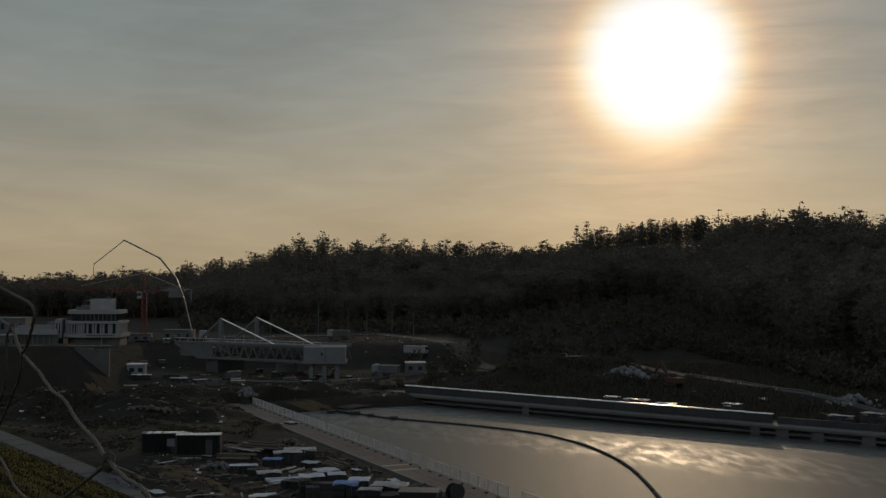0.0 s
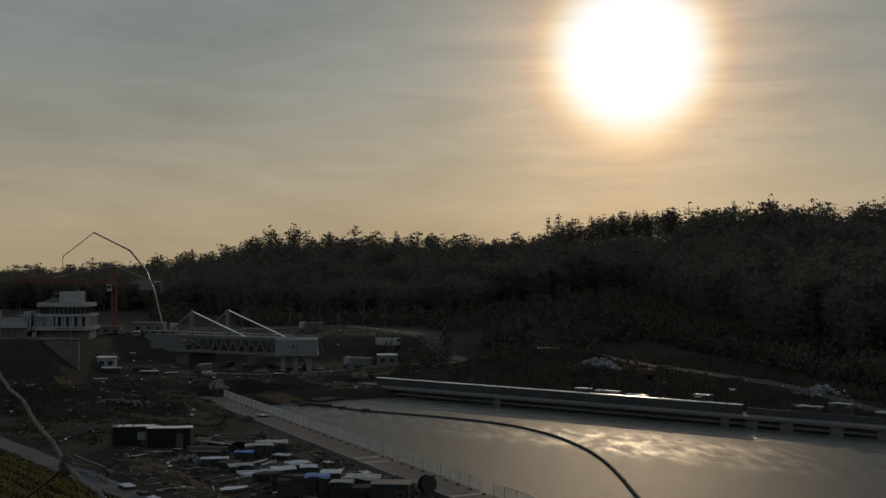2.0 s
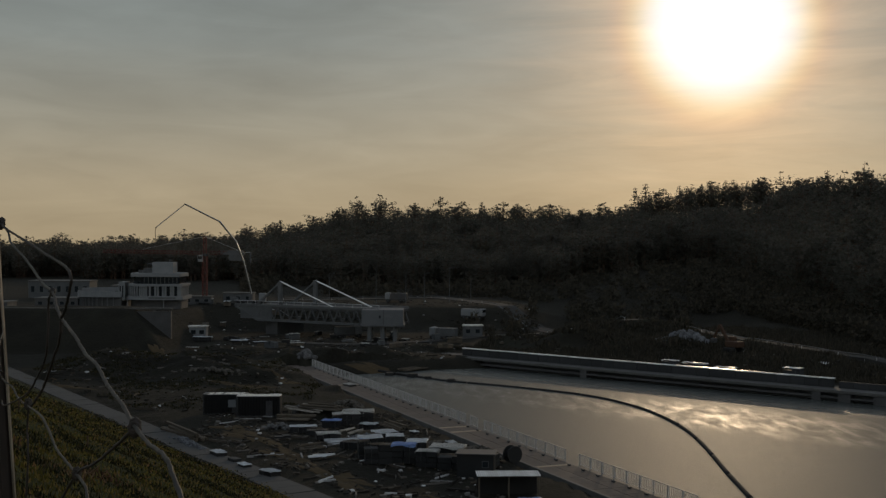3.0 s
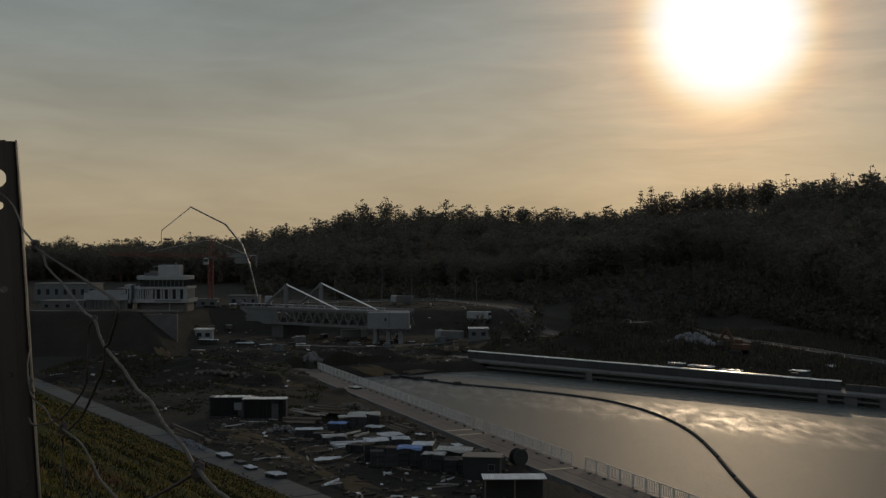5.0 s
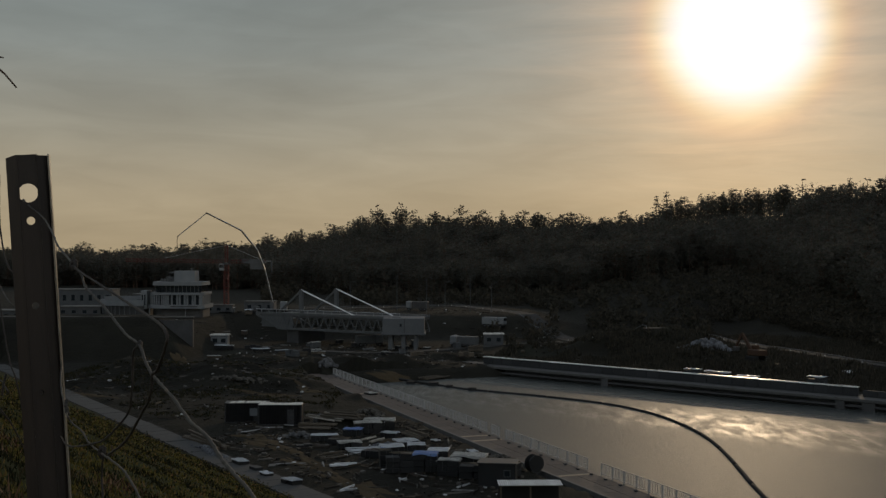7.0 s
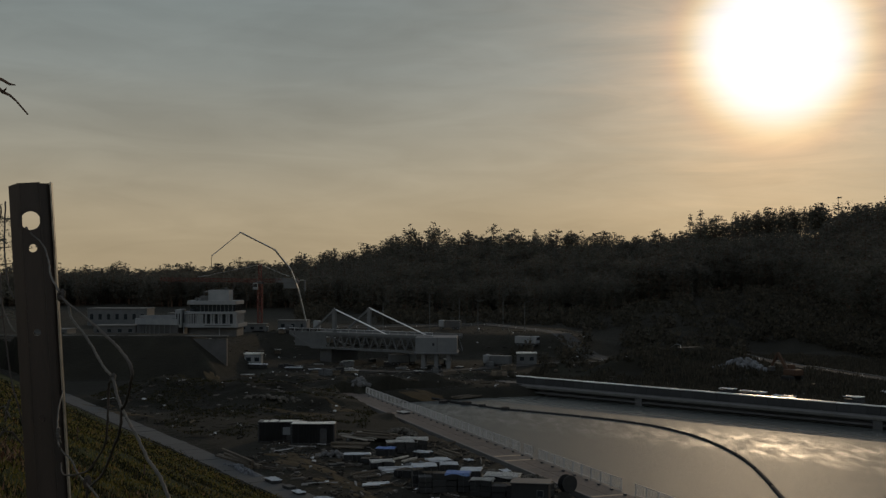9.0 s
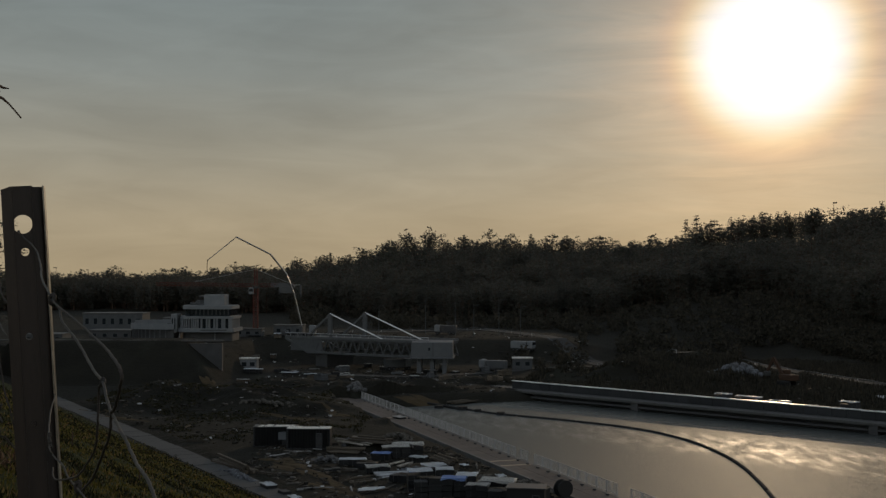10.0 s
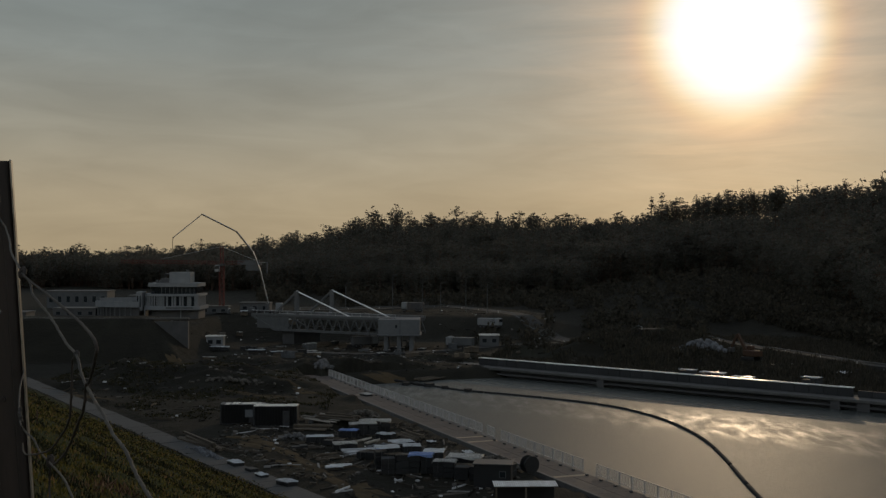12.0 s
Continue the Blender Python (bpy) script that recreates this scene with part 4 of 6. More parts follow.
def make_heap(x, y, rz, lx, ly, h, n, r, label, mat, seed=1):
    """A heap of broken stone, each one a piece."""
    p = thing("stone_heap", label, "stones", at=(x, y, G(x, y)), rz=rz)
    rng = random.Random(seed)
    kinds = []
    for k in range(6):
        me = bpy.data.meshes.new("stone")
        stone_mesh(rng, r).to_mesh(me)
        me.materials.append(mat)
        kinds.append(me)
    for i in range(n):
        u, v = rng.gauss(0, 0.4), rng.gauss(0, 0.4)
        z = max(0, 1 - u * u * 1.2 - v * v * 1.2) * h * rng.uniform(0.3, 1)
        o = new("stone", kinds[i % 6])
        o.parent, o.location = p, (u * lx, v * ly, z)
        o.rotation_euler = (rng.uniform(0, 6), rng.uniform(0, 6), rng.uniform(0, 6))
        o.scale = [rng.uniform(0.6, 1.4)] * 3
    return p


M_PALESTONE = material("pale_broken_stone", (0.06, 0.064, 0.072), (0.12, 0.125, 0.135), 0.85, scale=1.5, bump=0.4, vary=0.3)
M_DARKSTONE = material("dark_broken_stone", (0.05, 0.05, 0.052), (0.12, 0.12, 0.12), 0.9, scale=1.5, bump=0.4, vary=0.3)
make_heap(-28.6, 138.9, -58, 6.0, 0.6, 0.5, 130, 0.28, "strip of pale broken stone beside the road", M_PALESTONE, 1)
make_heap(55.5, 246.0, -40, 6.0, 3.0, 2.2, 150, 0.6, "heap of pale broken rock on the far bank", M_PALESTONE, 2)
make_heap(-16.5, 163.0, 10, 3.0, 2.0, 1.2, 70, 0.4, "heap of dark broken stone in the yard", M_DARKSTONE, 3)
make_heap(-7.5, 142.0, 10, 3.0, 1.6, 0.6, 80, 0.3, "heap of broken rubble in the yard", M_PALESTONE, 4)
make_heap(88.0, 206.0, -40, 5.0, 2.5, 1.5, 90, 0.5, "heap of grey rock on the far bank", M_PALESTONE, 5)
make_heap(-24.2, 231.0, -60, 2.6, 1.6, 1.4, 60, 0.5, "dark boulders at the end of the quay", M_DARKSTONE, 6)
make_heap(-5.5, 137.5, 20, 2.6, 1.4, 0.8, 60, 0.32, "heap of dark rubble between the stacks", M_DARKSTONE, 8)
make_heap(1.5, 134.0, -30, 2.8, 1.5, 0.9, 60, 0.34, "heap of brown rubble beside the quay kerb", M_GRIT, 9)
make_heap(-19.0, 150.0, 0, 2.4, 1.4, 0.7, 50, 0.3, "heap of dark rubble in the yard", M_DARKSTONE, 10)
make_heap(6.5, 130.5, -60, 3.0, 1.2, 0.9, 60, 0.34, "heap of brown rubble at the foot of the quay", M_GRIT, 11)
make_heap(-11.0, 170.0, -60, 5.0, 1.4, 0.8, 70, 0.36, "heap of brown rubble at the foot of the quay", M_GRIT, 12)
make_heap(-38.0, 205.0, -20, 9.0, 2.0, 0.6, 90, 0.4, "brown stones along the foot of a mound", M_GRIT, 7)


def make_shed():
    s = thing("open_shed", "low dark shed with a pale ribbed roof", "shed", at=(7.8, 109.8, G(7.8, 109.8) - 0.05), rz=1.5)
    part("wall", box(-2.9, 2.9, 1.0, 1.15, 0, 2.1), M_BOX, s)
    for x in (-2.8, 0, 2.8):
        part("post", box(x - 0.07, x + 0.07, -1.1, -0.96, 0, 2.1), M_TIMBER, s)
    part("roof_board", box(-3.0, 3.0, -1.25, 1.25, 2.1, 2.16), M_TIMBER, s)
    for i in range(30):
        x = -2.95 + 5.9 * i / 29
        part("roof_rib", box(x - 0.07, x + 0.07, -1.27, 1.27, 2.16, 2.24, 0.02), M_SHEET, s)
    h = thing("dark_hut", "dark flat-roofed site hut with a small window", "hut", at=(5.2, 119.0, G(5.2, 119.0) - 0.05), rz=-8)
    part("wall", box(-1.9, 1.9, -1.3, 1.3, 0, 2.5, 0.04), M_BOX, h)
    part("roof", box(-2.05, 2.05, -1.45, 1.45, 2.5, 2.62, 0.03), M_DARKSTEEL, h)
    w = part("window", box(0.7, 1.4, -1.34, -1.3, 1.2, 1.9), M_GREY, h)
    part("pane", box(0.77, 1.33, -1.36, -1.34, 1.27, 1.83), M_GLASSDK, w)


make_shed()


def make_drum():
    x, y = 9.5, 126.6
    d = thing("cable_drum", "black wooden cable drum standing on the yard edge", "drum", at=(x, y, G(x, y)), rz=30)
    for s in (-1, 1):
        bm = bmesh.new()
        bmesh.ops.create_cone(bm, cap_ends=True, segments=20, radius1=0.95, radius2=0.95, depth=0.1, matrix=pose(0, 0.45 * s, 0.95, 90, 0, 0))
        part("flange", bm, M_BOX, d)
    bm = bmesh.new()
    bmesh.ops.create_cone(bm, cap_ends=True, segments=16, radius1=0.6, radius2=0.6, depth=0.85, matrix=pose(0, 0, 0.95, 90, 0, 0))
    part("cable_coil", bm, M_BLACKPIPE, d)


make_drum()
for x, y, h in ((-9.8, 33.5, 0.55), (-14.6, 41.5, 0.6)):
    o = part("stake", tube(bmesh.new(), [(0, 0, -0.1), (0.02, 0, h)], [0.03, 0.025], 6), M_BARK)
    o.location = (x, y, G(x, y))
    tagged(o, "short dark wooden stake in the grass bank", "stake", "stakes")


# ---------------- floating pipeline ----------------
def make_pipeline():
    p = thing("floating_pipeline", "black floating pipeline curving across the harbour water", "pipeline", at=(0, 0, WATER_Z))
    line = smoothline([(-9.6, 231.2, 0.6), (-2.7, 226.0, 0.1), (0.7, 222.3, 0.05), (4.7, 217.7, 0.05), (16.9, 208.3, 0.05), (27.6, 197.3, 0.05), (33.0, 185.6, 0.05), (35.5, 173.1, 0.05), (36.3, 160.2, 0.05),
                       (35.7, 147.0, 0.05), (34.2, 130.6, 0.05), (32.8, 113.2, 0.05), (30.7, 95.9, 0.05)], 10)
    run, seg = [], []
    acc = 0.0
    for a, b in zip(line, line[1:]):
        run.append(a)
        acc += (b - a).length
        if acc > 11.5:
            seg.append(run + [b])
            run, acc = [], 0.0
    seg.append(run + [line[-1]])
    for s in [s for s in seg if len(s) > 2]:
        q = s[:-1] + [s[-1] + (s[-2] - s[-1]).normalized() * 0.35]
        part("pipe_length", tube(bmesh.new(), q, 0.26, 9), M_BLACKPIPE, p, smooth=True)
    for x, y, r in ((-7.3, 228.3, 1.0), (-2.7, 225.8, 1.25), (0.4, 222.5, 0.8), (4.7, 217.7, 0.95)):
        bm = bmesh.new()
        bmesh.ops.create_cone(bm, cap_ends=True, segments=14, radius1=r, radius2=r * 0.8, depth=r * 0.75, matrix=pose(x, y, 0.18))
        part("float", bm, M_BLACKPIPE, p)


make_pipeline()


def make_ramp():
    r = thing("shore_ramp", "pale steel ramp sloping from the shore into the water", "ramp", at=(-5.4, 229.0, -2.2), rz=52)
    part("plate", box(-6, 6, -0.5, 0.5, -0.1, 0.0, 0.02), M_GREY, r)
    for s in (-1, 1):
        part("side_beam", box(-6, 6, s * 0.55 - 0.05, s * 0.55 + 0.05, -0.25, 0.06), M_DARKSTEEL, r)


make_ramp()


# ---------------- harbour building ----------------
def prism(poly, z0, z1, bm=None):
    """A flat-topped block over a plan outline."""
    bm = bm or bmesh.new()
    lo = [bm.verts.new((x, y, z0)) for x, y in poly]
    hi = [bm.verts.new((x, y, z1)) for x, y in poly]
    bm.faces.new(hi)
    bm.faces.new(lo[::-1])
    for i in range(len(poly)):
        k = (i + 1) % len(poly)
        bm.faces.new((lo[i], lo[k], hi[k], hi[i]))
    bmesh.ops.recalc_face_normals(bm, faces=bm.faces)
    return bm


def prow(x0, x1, y0, y1, rl, rr, steps=9):
    """Plan outline with rounded front corners: rl on one side, rr on the other."""
    pts = [(x1, y1), (x0, y1)]
    pts += [(x0 + rl - rl * math.cos(a), y0 + rl - rl * math.sin(a)) for a in [math.pi / 2 * i / steps for i in range(steps + 1)]]
    pts += [(x1 - rr + rr * math.sin(a), y0 + rr - rr * math.cos(a)) for a in [math.pi / 2 * i / steps for i in range(steps + 1)]]
    return pts


def arc_strip(cx, cy, rx, ry, a0, a1, thick, z0, z1, drop=0.0, steps=26):
    """A curved upright band following part of an ellipse; drop: how far its top and foot sink towards the end."""
    bm = bmesh.new()
    rows = []
    for i in range(steps + 1):
        f = i / steps
        a = radians(a0 + (a1 - a0) * f)
        row = []
        for k, z in ((0, z0), (1, z0), (1, z1), (0, z1)):
            row.append(bm.verts.new((cx + (rx - k * thick) * math.cos(a), cy + (ry - k * thick) * math.sin(a), z - drop * f)))
        rows.append(row)
    for r0, r1 in zip(rows, rows[1:]):
        for k in range(4):
            bm.faces.new((r0[k], r0[(k + 1) % 4], r1[(k + 1) % 4], r1[k]))
    bm.faces.new(rows[0])
    bm.faces.new(rows[-1][::-1])
    bmesh.ops.recalc_face_normals(bm, faces=bm.faces)
    return bm


def make_building():
    b = thing("harbour_building", "white harbour office with rounded prow and curved low wing", "building", at=(-75.2, 318, 6.0))
    # ground floor under the slab coloured dark for its recess shade
    part("ground_floor", prism(prow(-7.2, 7.4, 1.2, 11, 4, 1), 0, 2.6), M_DKCONC, b, "recessed ground floor, shade put into its dark colour")
    for x in (-6.9, 3.0):
        part("slim_column", tube(bmesh.new(), [(x, -0.2, 0), (x, -0.2, 2.6)], 0.12, 8), M_WHITE, b)
    part("balcony_slab", prism(prow(-8.2, 8.2, -0.8, 12, 4.5, 1.2), 2.6, 3.6), M_WHITE, b)
    # dark plate on the slab face, drawn as the shade of a slot
    part("balcony_recess", box(-1.0, 6.4, -0.83, -0.6, 3.0, 3.3), M_DKCONC, b, "dark strip standing for the shade of a slot")
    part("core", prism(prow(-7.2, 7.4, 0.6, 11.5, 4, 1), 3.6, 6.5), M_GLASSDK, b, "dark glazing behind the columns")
    # narrow fins round the prow, broad piers along the front
    for i in range(9):
        a = radians(8 + 10.2 * i)
        x, y = -3.6 - 4.0 * math.cos(a), 4.2 - 4.0 * math.sin(a)
        bm = box(-0.16, 0.16, -0.25, 0.25, 3.6, 6.3, 0.03)
        bmesh.ops.transform(bm, verts=bm.verts, matrix=pose(x, y, 0, 0, 0, math.degrees(a) - 90))
        part("fin", bm, M_WHITE, b)
    for x in (-3.1, -2.5, -1.9, -0.9, 0.6, 1.3, 2.7, 3.4, 4.9, 5.5, 6.9, 7.4):
        part("column", box(x - 0.24, x + 0.24, 0.1, 0.6, 3.6, 6.3, 0.03), M_WHITE, b)
    for i in range(8):
        part("side_column", box(7.4, 7.7, 0.9 + 1.3 * i, 1.4 + 1.3 * i, 3.6, 6.3), M_WHITE, b)
    part("fascia", prism(prow(-7.8, 7.9, -0.2, 11.8, 4.4, 1.2), 6.3, 6.95), M_WHITE, b)
    part("upper_glazing", prism(prow(-6.4, 6.9, 1.0, 11, 3.6, 1), 6.95, 8.9), M_GLASSDK, b, "dark set-back upper storey")
    for i in range(9):
        x = -2.6 + 9.0 * i / 8
        part("mullion", box(x - 0.06, x + 0.06, 0.93, 1.0, 6.95, 8.9), M_GREY, b)
    part("roof", prism(prow(-7.0, 7.3, 0.2, 12, 4.2, 1.2), 8.9, 9.9), M_WHITE, b)
    part("roof_plant_room", box(-1.0, 4.8, 3.5, 9, 9.9, 12.9, 0.04), M_WHITE, b)
    part("plant_step", box(-3.6, -1.0, 4.5, 9, 9.9, 11.2, 0.04), M_GREY, b)
    part("plant_canopy", box(-2.4, -0.6, 3.7, 8, 12.3, 12.6, 0.03), M_GREY, b)
    for x in (-1.3, 0.3):
        part("canopy_leg", beam(bmesh.new(), (x - 1.0, 3.9, 9.9), (x - 1.0, 3.9, 12.3), 0.12), M_GREY, b)
    for x in (-4.6, -3.7):
        part("roof_unit", box(x - 0.35, x + 0.35, 4, 5, 9.9, 10.7, 0.03), M_GREY, b)
    part("roof_vent", tube(bmesh.new(), [(3.6, 5, 12.9), (3.6, 5, 13.6)], 0.28, 8), M_GREY, b)
    part("stair_tower", box(-9.6, -7.9, 0.8, 6, 2.4, 7.5, 0.04), M_WHITE, b)
    for x in (-9.3, -8.6):
        part("stair_window", box(x, x + 0.32, 0.74, 0.8, 3.4, 6.4), M_GLASSDK, b)
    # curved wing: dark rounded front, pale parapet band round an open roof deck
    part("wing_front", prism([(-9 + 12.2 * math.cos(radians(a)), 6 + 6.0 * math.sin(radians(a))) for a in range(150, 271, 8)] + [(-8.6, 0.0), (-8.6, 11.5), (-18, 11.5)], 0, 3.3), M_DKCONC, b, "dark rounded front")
    part("wing_parapet", arc_strip(-9, 6, 13.2, 7.0, 272, 165, 0.35, 3.3, 4.9), M_WHITE, b, "pale curved parapet")
    part("wing_parapet", arc_strip(-9, 6, 13.2, 7.0, 165, 95, 0.35, 3.3, 5.6), M_WHITE, b, "pale curved parapet")
    for i in range(12):
        a = radians(262 - 7.5 * i)
        x, y = -9 + 12.6 * math.cos(a), 6 + 6.4 * math.sin(a)
        part("wing_column", box(x - 0.12, x + 0.12, y - 0.12, y + 0.12, 0, 3.3), M_GREY, b)
    part("wing_roof_hall", box(-19, -9, 12.2, 17, 0, 4.6, 0.05), M_GREY, b)


make_building()


def make_hall(x, y, z, lx, ly, h, label, mat, roofmat):
    b = thing("site_hall", label, "building", at=(x, y, z))
    part("wall", box(-lx / 2, lx / 2, -ly / 2, ly / 2, 0, h, 0.04), mat, b)
    part("roof", box(-lx / 2 - 0.2, lx / 2 + 0.2, -ly / 2 - 0.2, ly / 2 + 0.2, h, h + 0.35, 0.05), roofmat, b)
    n = max(2, int(lx / 2.6))
    for i in range(n):
        u = -lx / 2 + lx * (i + 0.5) / n
        w = part("window", box(u - 0.65, u + 0.65, -ly / 2 - 0.05, -ly / 2, h * 0.35, h * 0.75), M_GREY, b)
        part("pane", box(u - 0.55, u + 0.55, -ly / 2 - 0.08, -ly / 2 - 0.05, h * 0.38, h * 0.72), M_GLASSDK, w)


make_hall(-121, 386, 6, 20, 9, 5.5, "long low grey hall with a pale flat roof", M_GREY, M_LEDGE)
make_hall(-97, 380, 6, 11, 8, 4.2, "low grey hall near the wood", M_GREY, M_LEDGE)
make_hall(-103, 326, 6, 12, 7, 2.6, "low grey site building", M_DKCONC, M_LEDGE)
make_hall(-118, 312, 6, 13, 7, 2.2, "low grey site building with a pale roof", M_GREY, M_LEDGE)
make_hall(-57, 352, 6, 9, 5, 3.0, "low pale site office behind the bridge", M_GREY, M_LEDGE)
make_hall(-57.5, 292, G(-57.5, 292), 4.2, 3, 2.7, "small white site cabin", M_WHITE, M_ROOF)
make_hall(-68, 345, 6, 8, 4, 2.2, "low pale site cabin row", M_GREY, M_LEDGE)
make_hall(12.0, 300, G(12, 300) - 0.1, 5, 3, 2.8, "small grey kiosk beside the access track", M_GREY, M_ROOF)


def make_wing_wall():
    w = thing("abutment_wall", "smooth grey concrete wing wall beside the earth bank", "wall", kind="structure")
    part("wall_face", box(-75, -59.4, 269, 270.2, -1, 8.3, 0.05), M_DKCONC, w)
    part("coping", box(-130, -59.2, 268.6, 270.6, 8.75, 9.05, 0.03), M_ROAD, w)
    return w


make_wing_wall()


# ---------------- bridge ----------------
def make_bridge():
    b = thing("bascule_bridge", "pale steel truss bridge with two stayed masts", "bridge")
    A, B = Vector((-50, 311)), Vector((-11.7, 286))
    d = (B - A).normalized()
    n = Vector((-d.y, d.x))
    b.matrix_basis = oriented(A, d, n)
    L = (B - A).length
    part("deck", box(0, L, 0, 13, 6.9, 7.6, 0.05), M_DKCONC, b)
    for y in (0.0, 13.0):
        part("top_chord", box(-2, L, y - 0.25, y + 0.25, 7.4, 8.1, 0.03), M_BRIDGE, b)
        part("bottom_chord", box(6, L, y - 0.25, y + 0.25, 3.6, 4.2, 0.03), M_BRIDGE, b)
        bm = beam(bmesh.new(), (-2, y, 7.5), (6, y, 3.9), 0.5, 0.5)
        part("end_diagonal", bm, M_BRIDGE, b)
        m = 14
        for i in range(m):
            x0, x1 = 6 + (L - 6) * i / m, 6 + (L - 6) * (i + 1) / m
            part("web_bar", beam(bmesh.new(), (x0, y, 4.0), ((x0 + x1) / 2, y, 7.5), 0.28), M_BRIDGE, b)
            part("web_bar", beam(bmesh.new(), ((x0 + x1) / 2, y, 7.5), (x1, y, 4.0), 0.28), M_BRIDGE, b)
    part("web_plate", box(0, 11, -0.05, 0.05, 4.2, 7.4), M_BRIDGE, b, "solid side plate")
    for y in (0.4, 12.6):
        base = 13.5 if y < 5 else 15.5
        part("mast", box(base - 0.55, base + 0.55, y - 0.4, y + 0.4, 7.6, 14.2, 0.06), M_BRIDGE, b)
        part("front_stay", tube(bmesh.new(), [(base, y, 14.2), (base + 19.5, y, 7.3)], 0.17, 8), M_STAY, b, "white stay with its glint in the colour")
        part("back_stay", beam(bmesh.new(), (base, y, 14.0), (base - 8.0, y, 7.9), 0.5), M_BRIDGE, b)
    part("handrail", tube(bmesh.new(), [(-2, -0.2, 8.9), (L, -0.2, 8.9)], 0.06, 6), M_STEEL, b)
    for i in range(18):
        part("handrail_post", beam(bmesh.new(), (L * i / 17, -0.2, 8.1), (L * i / 17, -0.2, 8.9), 0.08), M_STEEL, b)
    part("support", box(8, 12, 1, 12, -1, 3.6, 0.05), M_DKCONC, b)
    t = thing("bridge_tower", "grey concrete bridge head block on stout columns", "tower", at=(-10.8, 284, -0.3), rz=0)
    part("head_block", box(-5.1, 5.1, -1.5, 9, 4.6, 8.25, 0.08), M_CONCBLUE, t)
    part("block_ledge", box(-5.4, 5.4, -1.8, 9.3, 4.2, 4.6, 0.05), M_CONCBLUE, t)
    part("block_joint", box(0.2, 0.35, -1.53, -1.5, 4.6, 8.2), M_DARKSTEEL, t)
    part("hatch", box(-0.9, -0.4, -1.54, -1.5, 6.2, 6.9), M_GLASSDK, t)
    for x in (-3.2, 0, 3.0):
        part("column", box(x - 0.5, x + 0.5, -0.8, 0.4, -0.5, 4.2, 0.05), M_CONCBLUE, t)
        part("column", box(x - 0.5, x + 0.5, 8, 9.2, -0.5, 4.2, 0.05), M_CONCBLUE, t)


# white paint made far brighter than the bridge, with the stays' glint in it
M_STAY = material("white_stay_with_glint", (0.6, 0.6, 0.6), (0.78, 0.78, 0.77), 0.3, scale=0.8, bump=0.0)
M_BRIDGE = material("grey_bridge_paint", (0.055, 0.059, 0.062), (0.09, 0.094, 0.098), 0.5, scale=0.8, bump=0.05, stain=(0.08, 0.076, 0.07))
M_CONCBLUE = material("fresh_grey_concrete", (0.07, 0.075, 0.082), (0.11, 0.116, 0.123), 0.75, scale=0.5, bump=0.2, stain=(0.07, 0.073, 0.077))
make_bridge()


# ---------------- tower crane and concrete pump ----------------
def lattice(p, name, a, b, w, bays, mat, r=0.06):
    """A square lattice as one part, from a to b."""
    a, b = Vector(a), Vector(b)
    q = (b - a).to_track_quat("Z", "Y")
    L = (b - a).length
    bm = bmesh.new()
    cs = [(-w / 2, -w / 2), (w / 2, -w / 2), (w / 2, w / 2), (-w / 2, w / 2)]
    put = lambda u, v, z: a + q @ Vector((u, v, z))
    for u, v in cs:
        beam(bm, put(u, v, 0), put(u, v, L), r * 2)
    for i in range(bays):
        z0, z1 = L * i / bays, L * (i + 1) / bays
        for k in range(4):
            (u0, v0), (u1, v1) = cs[k], cs[(k + 1) % 4]
            beam(bm, put(u0, v0, z0), put(u1, v1, z1), r * 1.3)
            beam(bm, put(u0, v0, z1), put(u1, v1, z1), r * 1.3)
    return part(name, bm, mat, p)


def make_crane():
    c = thing("tower_crane", "red lattice tower crane with a grey counterweight", "crane", at=(-66.1, 345, 5.8))
    part("footing", box(-2, 2, -2, 2, -0.5, 0.7, 0.05), M_CONC, c)
    lattice(c, "mast", (0, 0, 0.7), (0, 0, 15), 1.3, 12, M_RED, 0.09)
    part("slewing_ring", tube(bmesh.new(), [(0, 0, 14.6), (0, 0, 15.3)], 1.1, 12), M_DARKSTEEL, c)
    lattice(c, "jib", (-0.5, 0, 15.6), (-29, -4, 16.0), 0.9, 26, M_RED, 0.05)
    lattice(c, "counter_jib", (0.5, 0, 15.6), (11.5, 1.6, 15.6), 0.9, 9, M_RED, 0.05)
    lattice(c, "tower_head", (0, 0, 15.3), (0, 0, 20.5), 0.8, 5, M_RED, 0.06)
    part("tie_bar", tube(bmesh.new(), [(0, 0, 20.4), (-18, -2.5, 16.6)], 0.04, 5), M_STEEL, c)
    part("tie_bar", tube(bmesh.new(), [(0, 0, 20.4), (10, 1.4, 16.2)], 0.04, 5), M_STEEL, c)
    part("cab", box(-1.9, -0.5, -1.6, -0.4, 12.9, 14.9, 0.06), M_WHITE, c, "pale operator cab")
    part("cab_window", box(-1.8, -0.6, -1.63, -1.6, 13.7, 14.6), M_GLASSDK, c)
    part("machinery_platform", box(4.6, 11.6, 0.2, 2.2, 15.0, 15.5, 0.05), M_GREY, c)
    part("machinery_box", box(4.4, 11.0, 0.4, 2.0, 15.5, 16.3, 0.05), M_GREY, c)
    part("counterweight", box(7.0, 11.0, 0.3, 2.1, 13.2, 15.0, 0.05), M_GREY, c)
    part("end_plate", box(13.1, 13.5, 1.2, 1.7, 12.4, 15.8, 0.03), M_GREY, c)
    part("end_stay", beam(bmesh.new(), (11.2, 1.5, 15.7), (13.3, 1.5, 15.7), 0.12), M_STEEL, c)


make_crane()


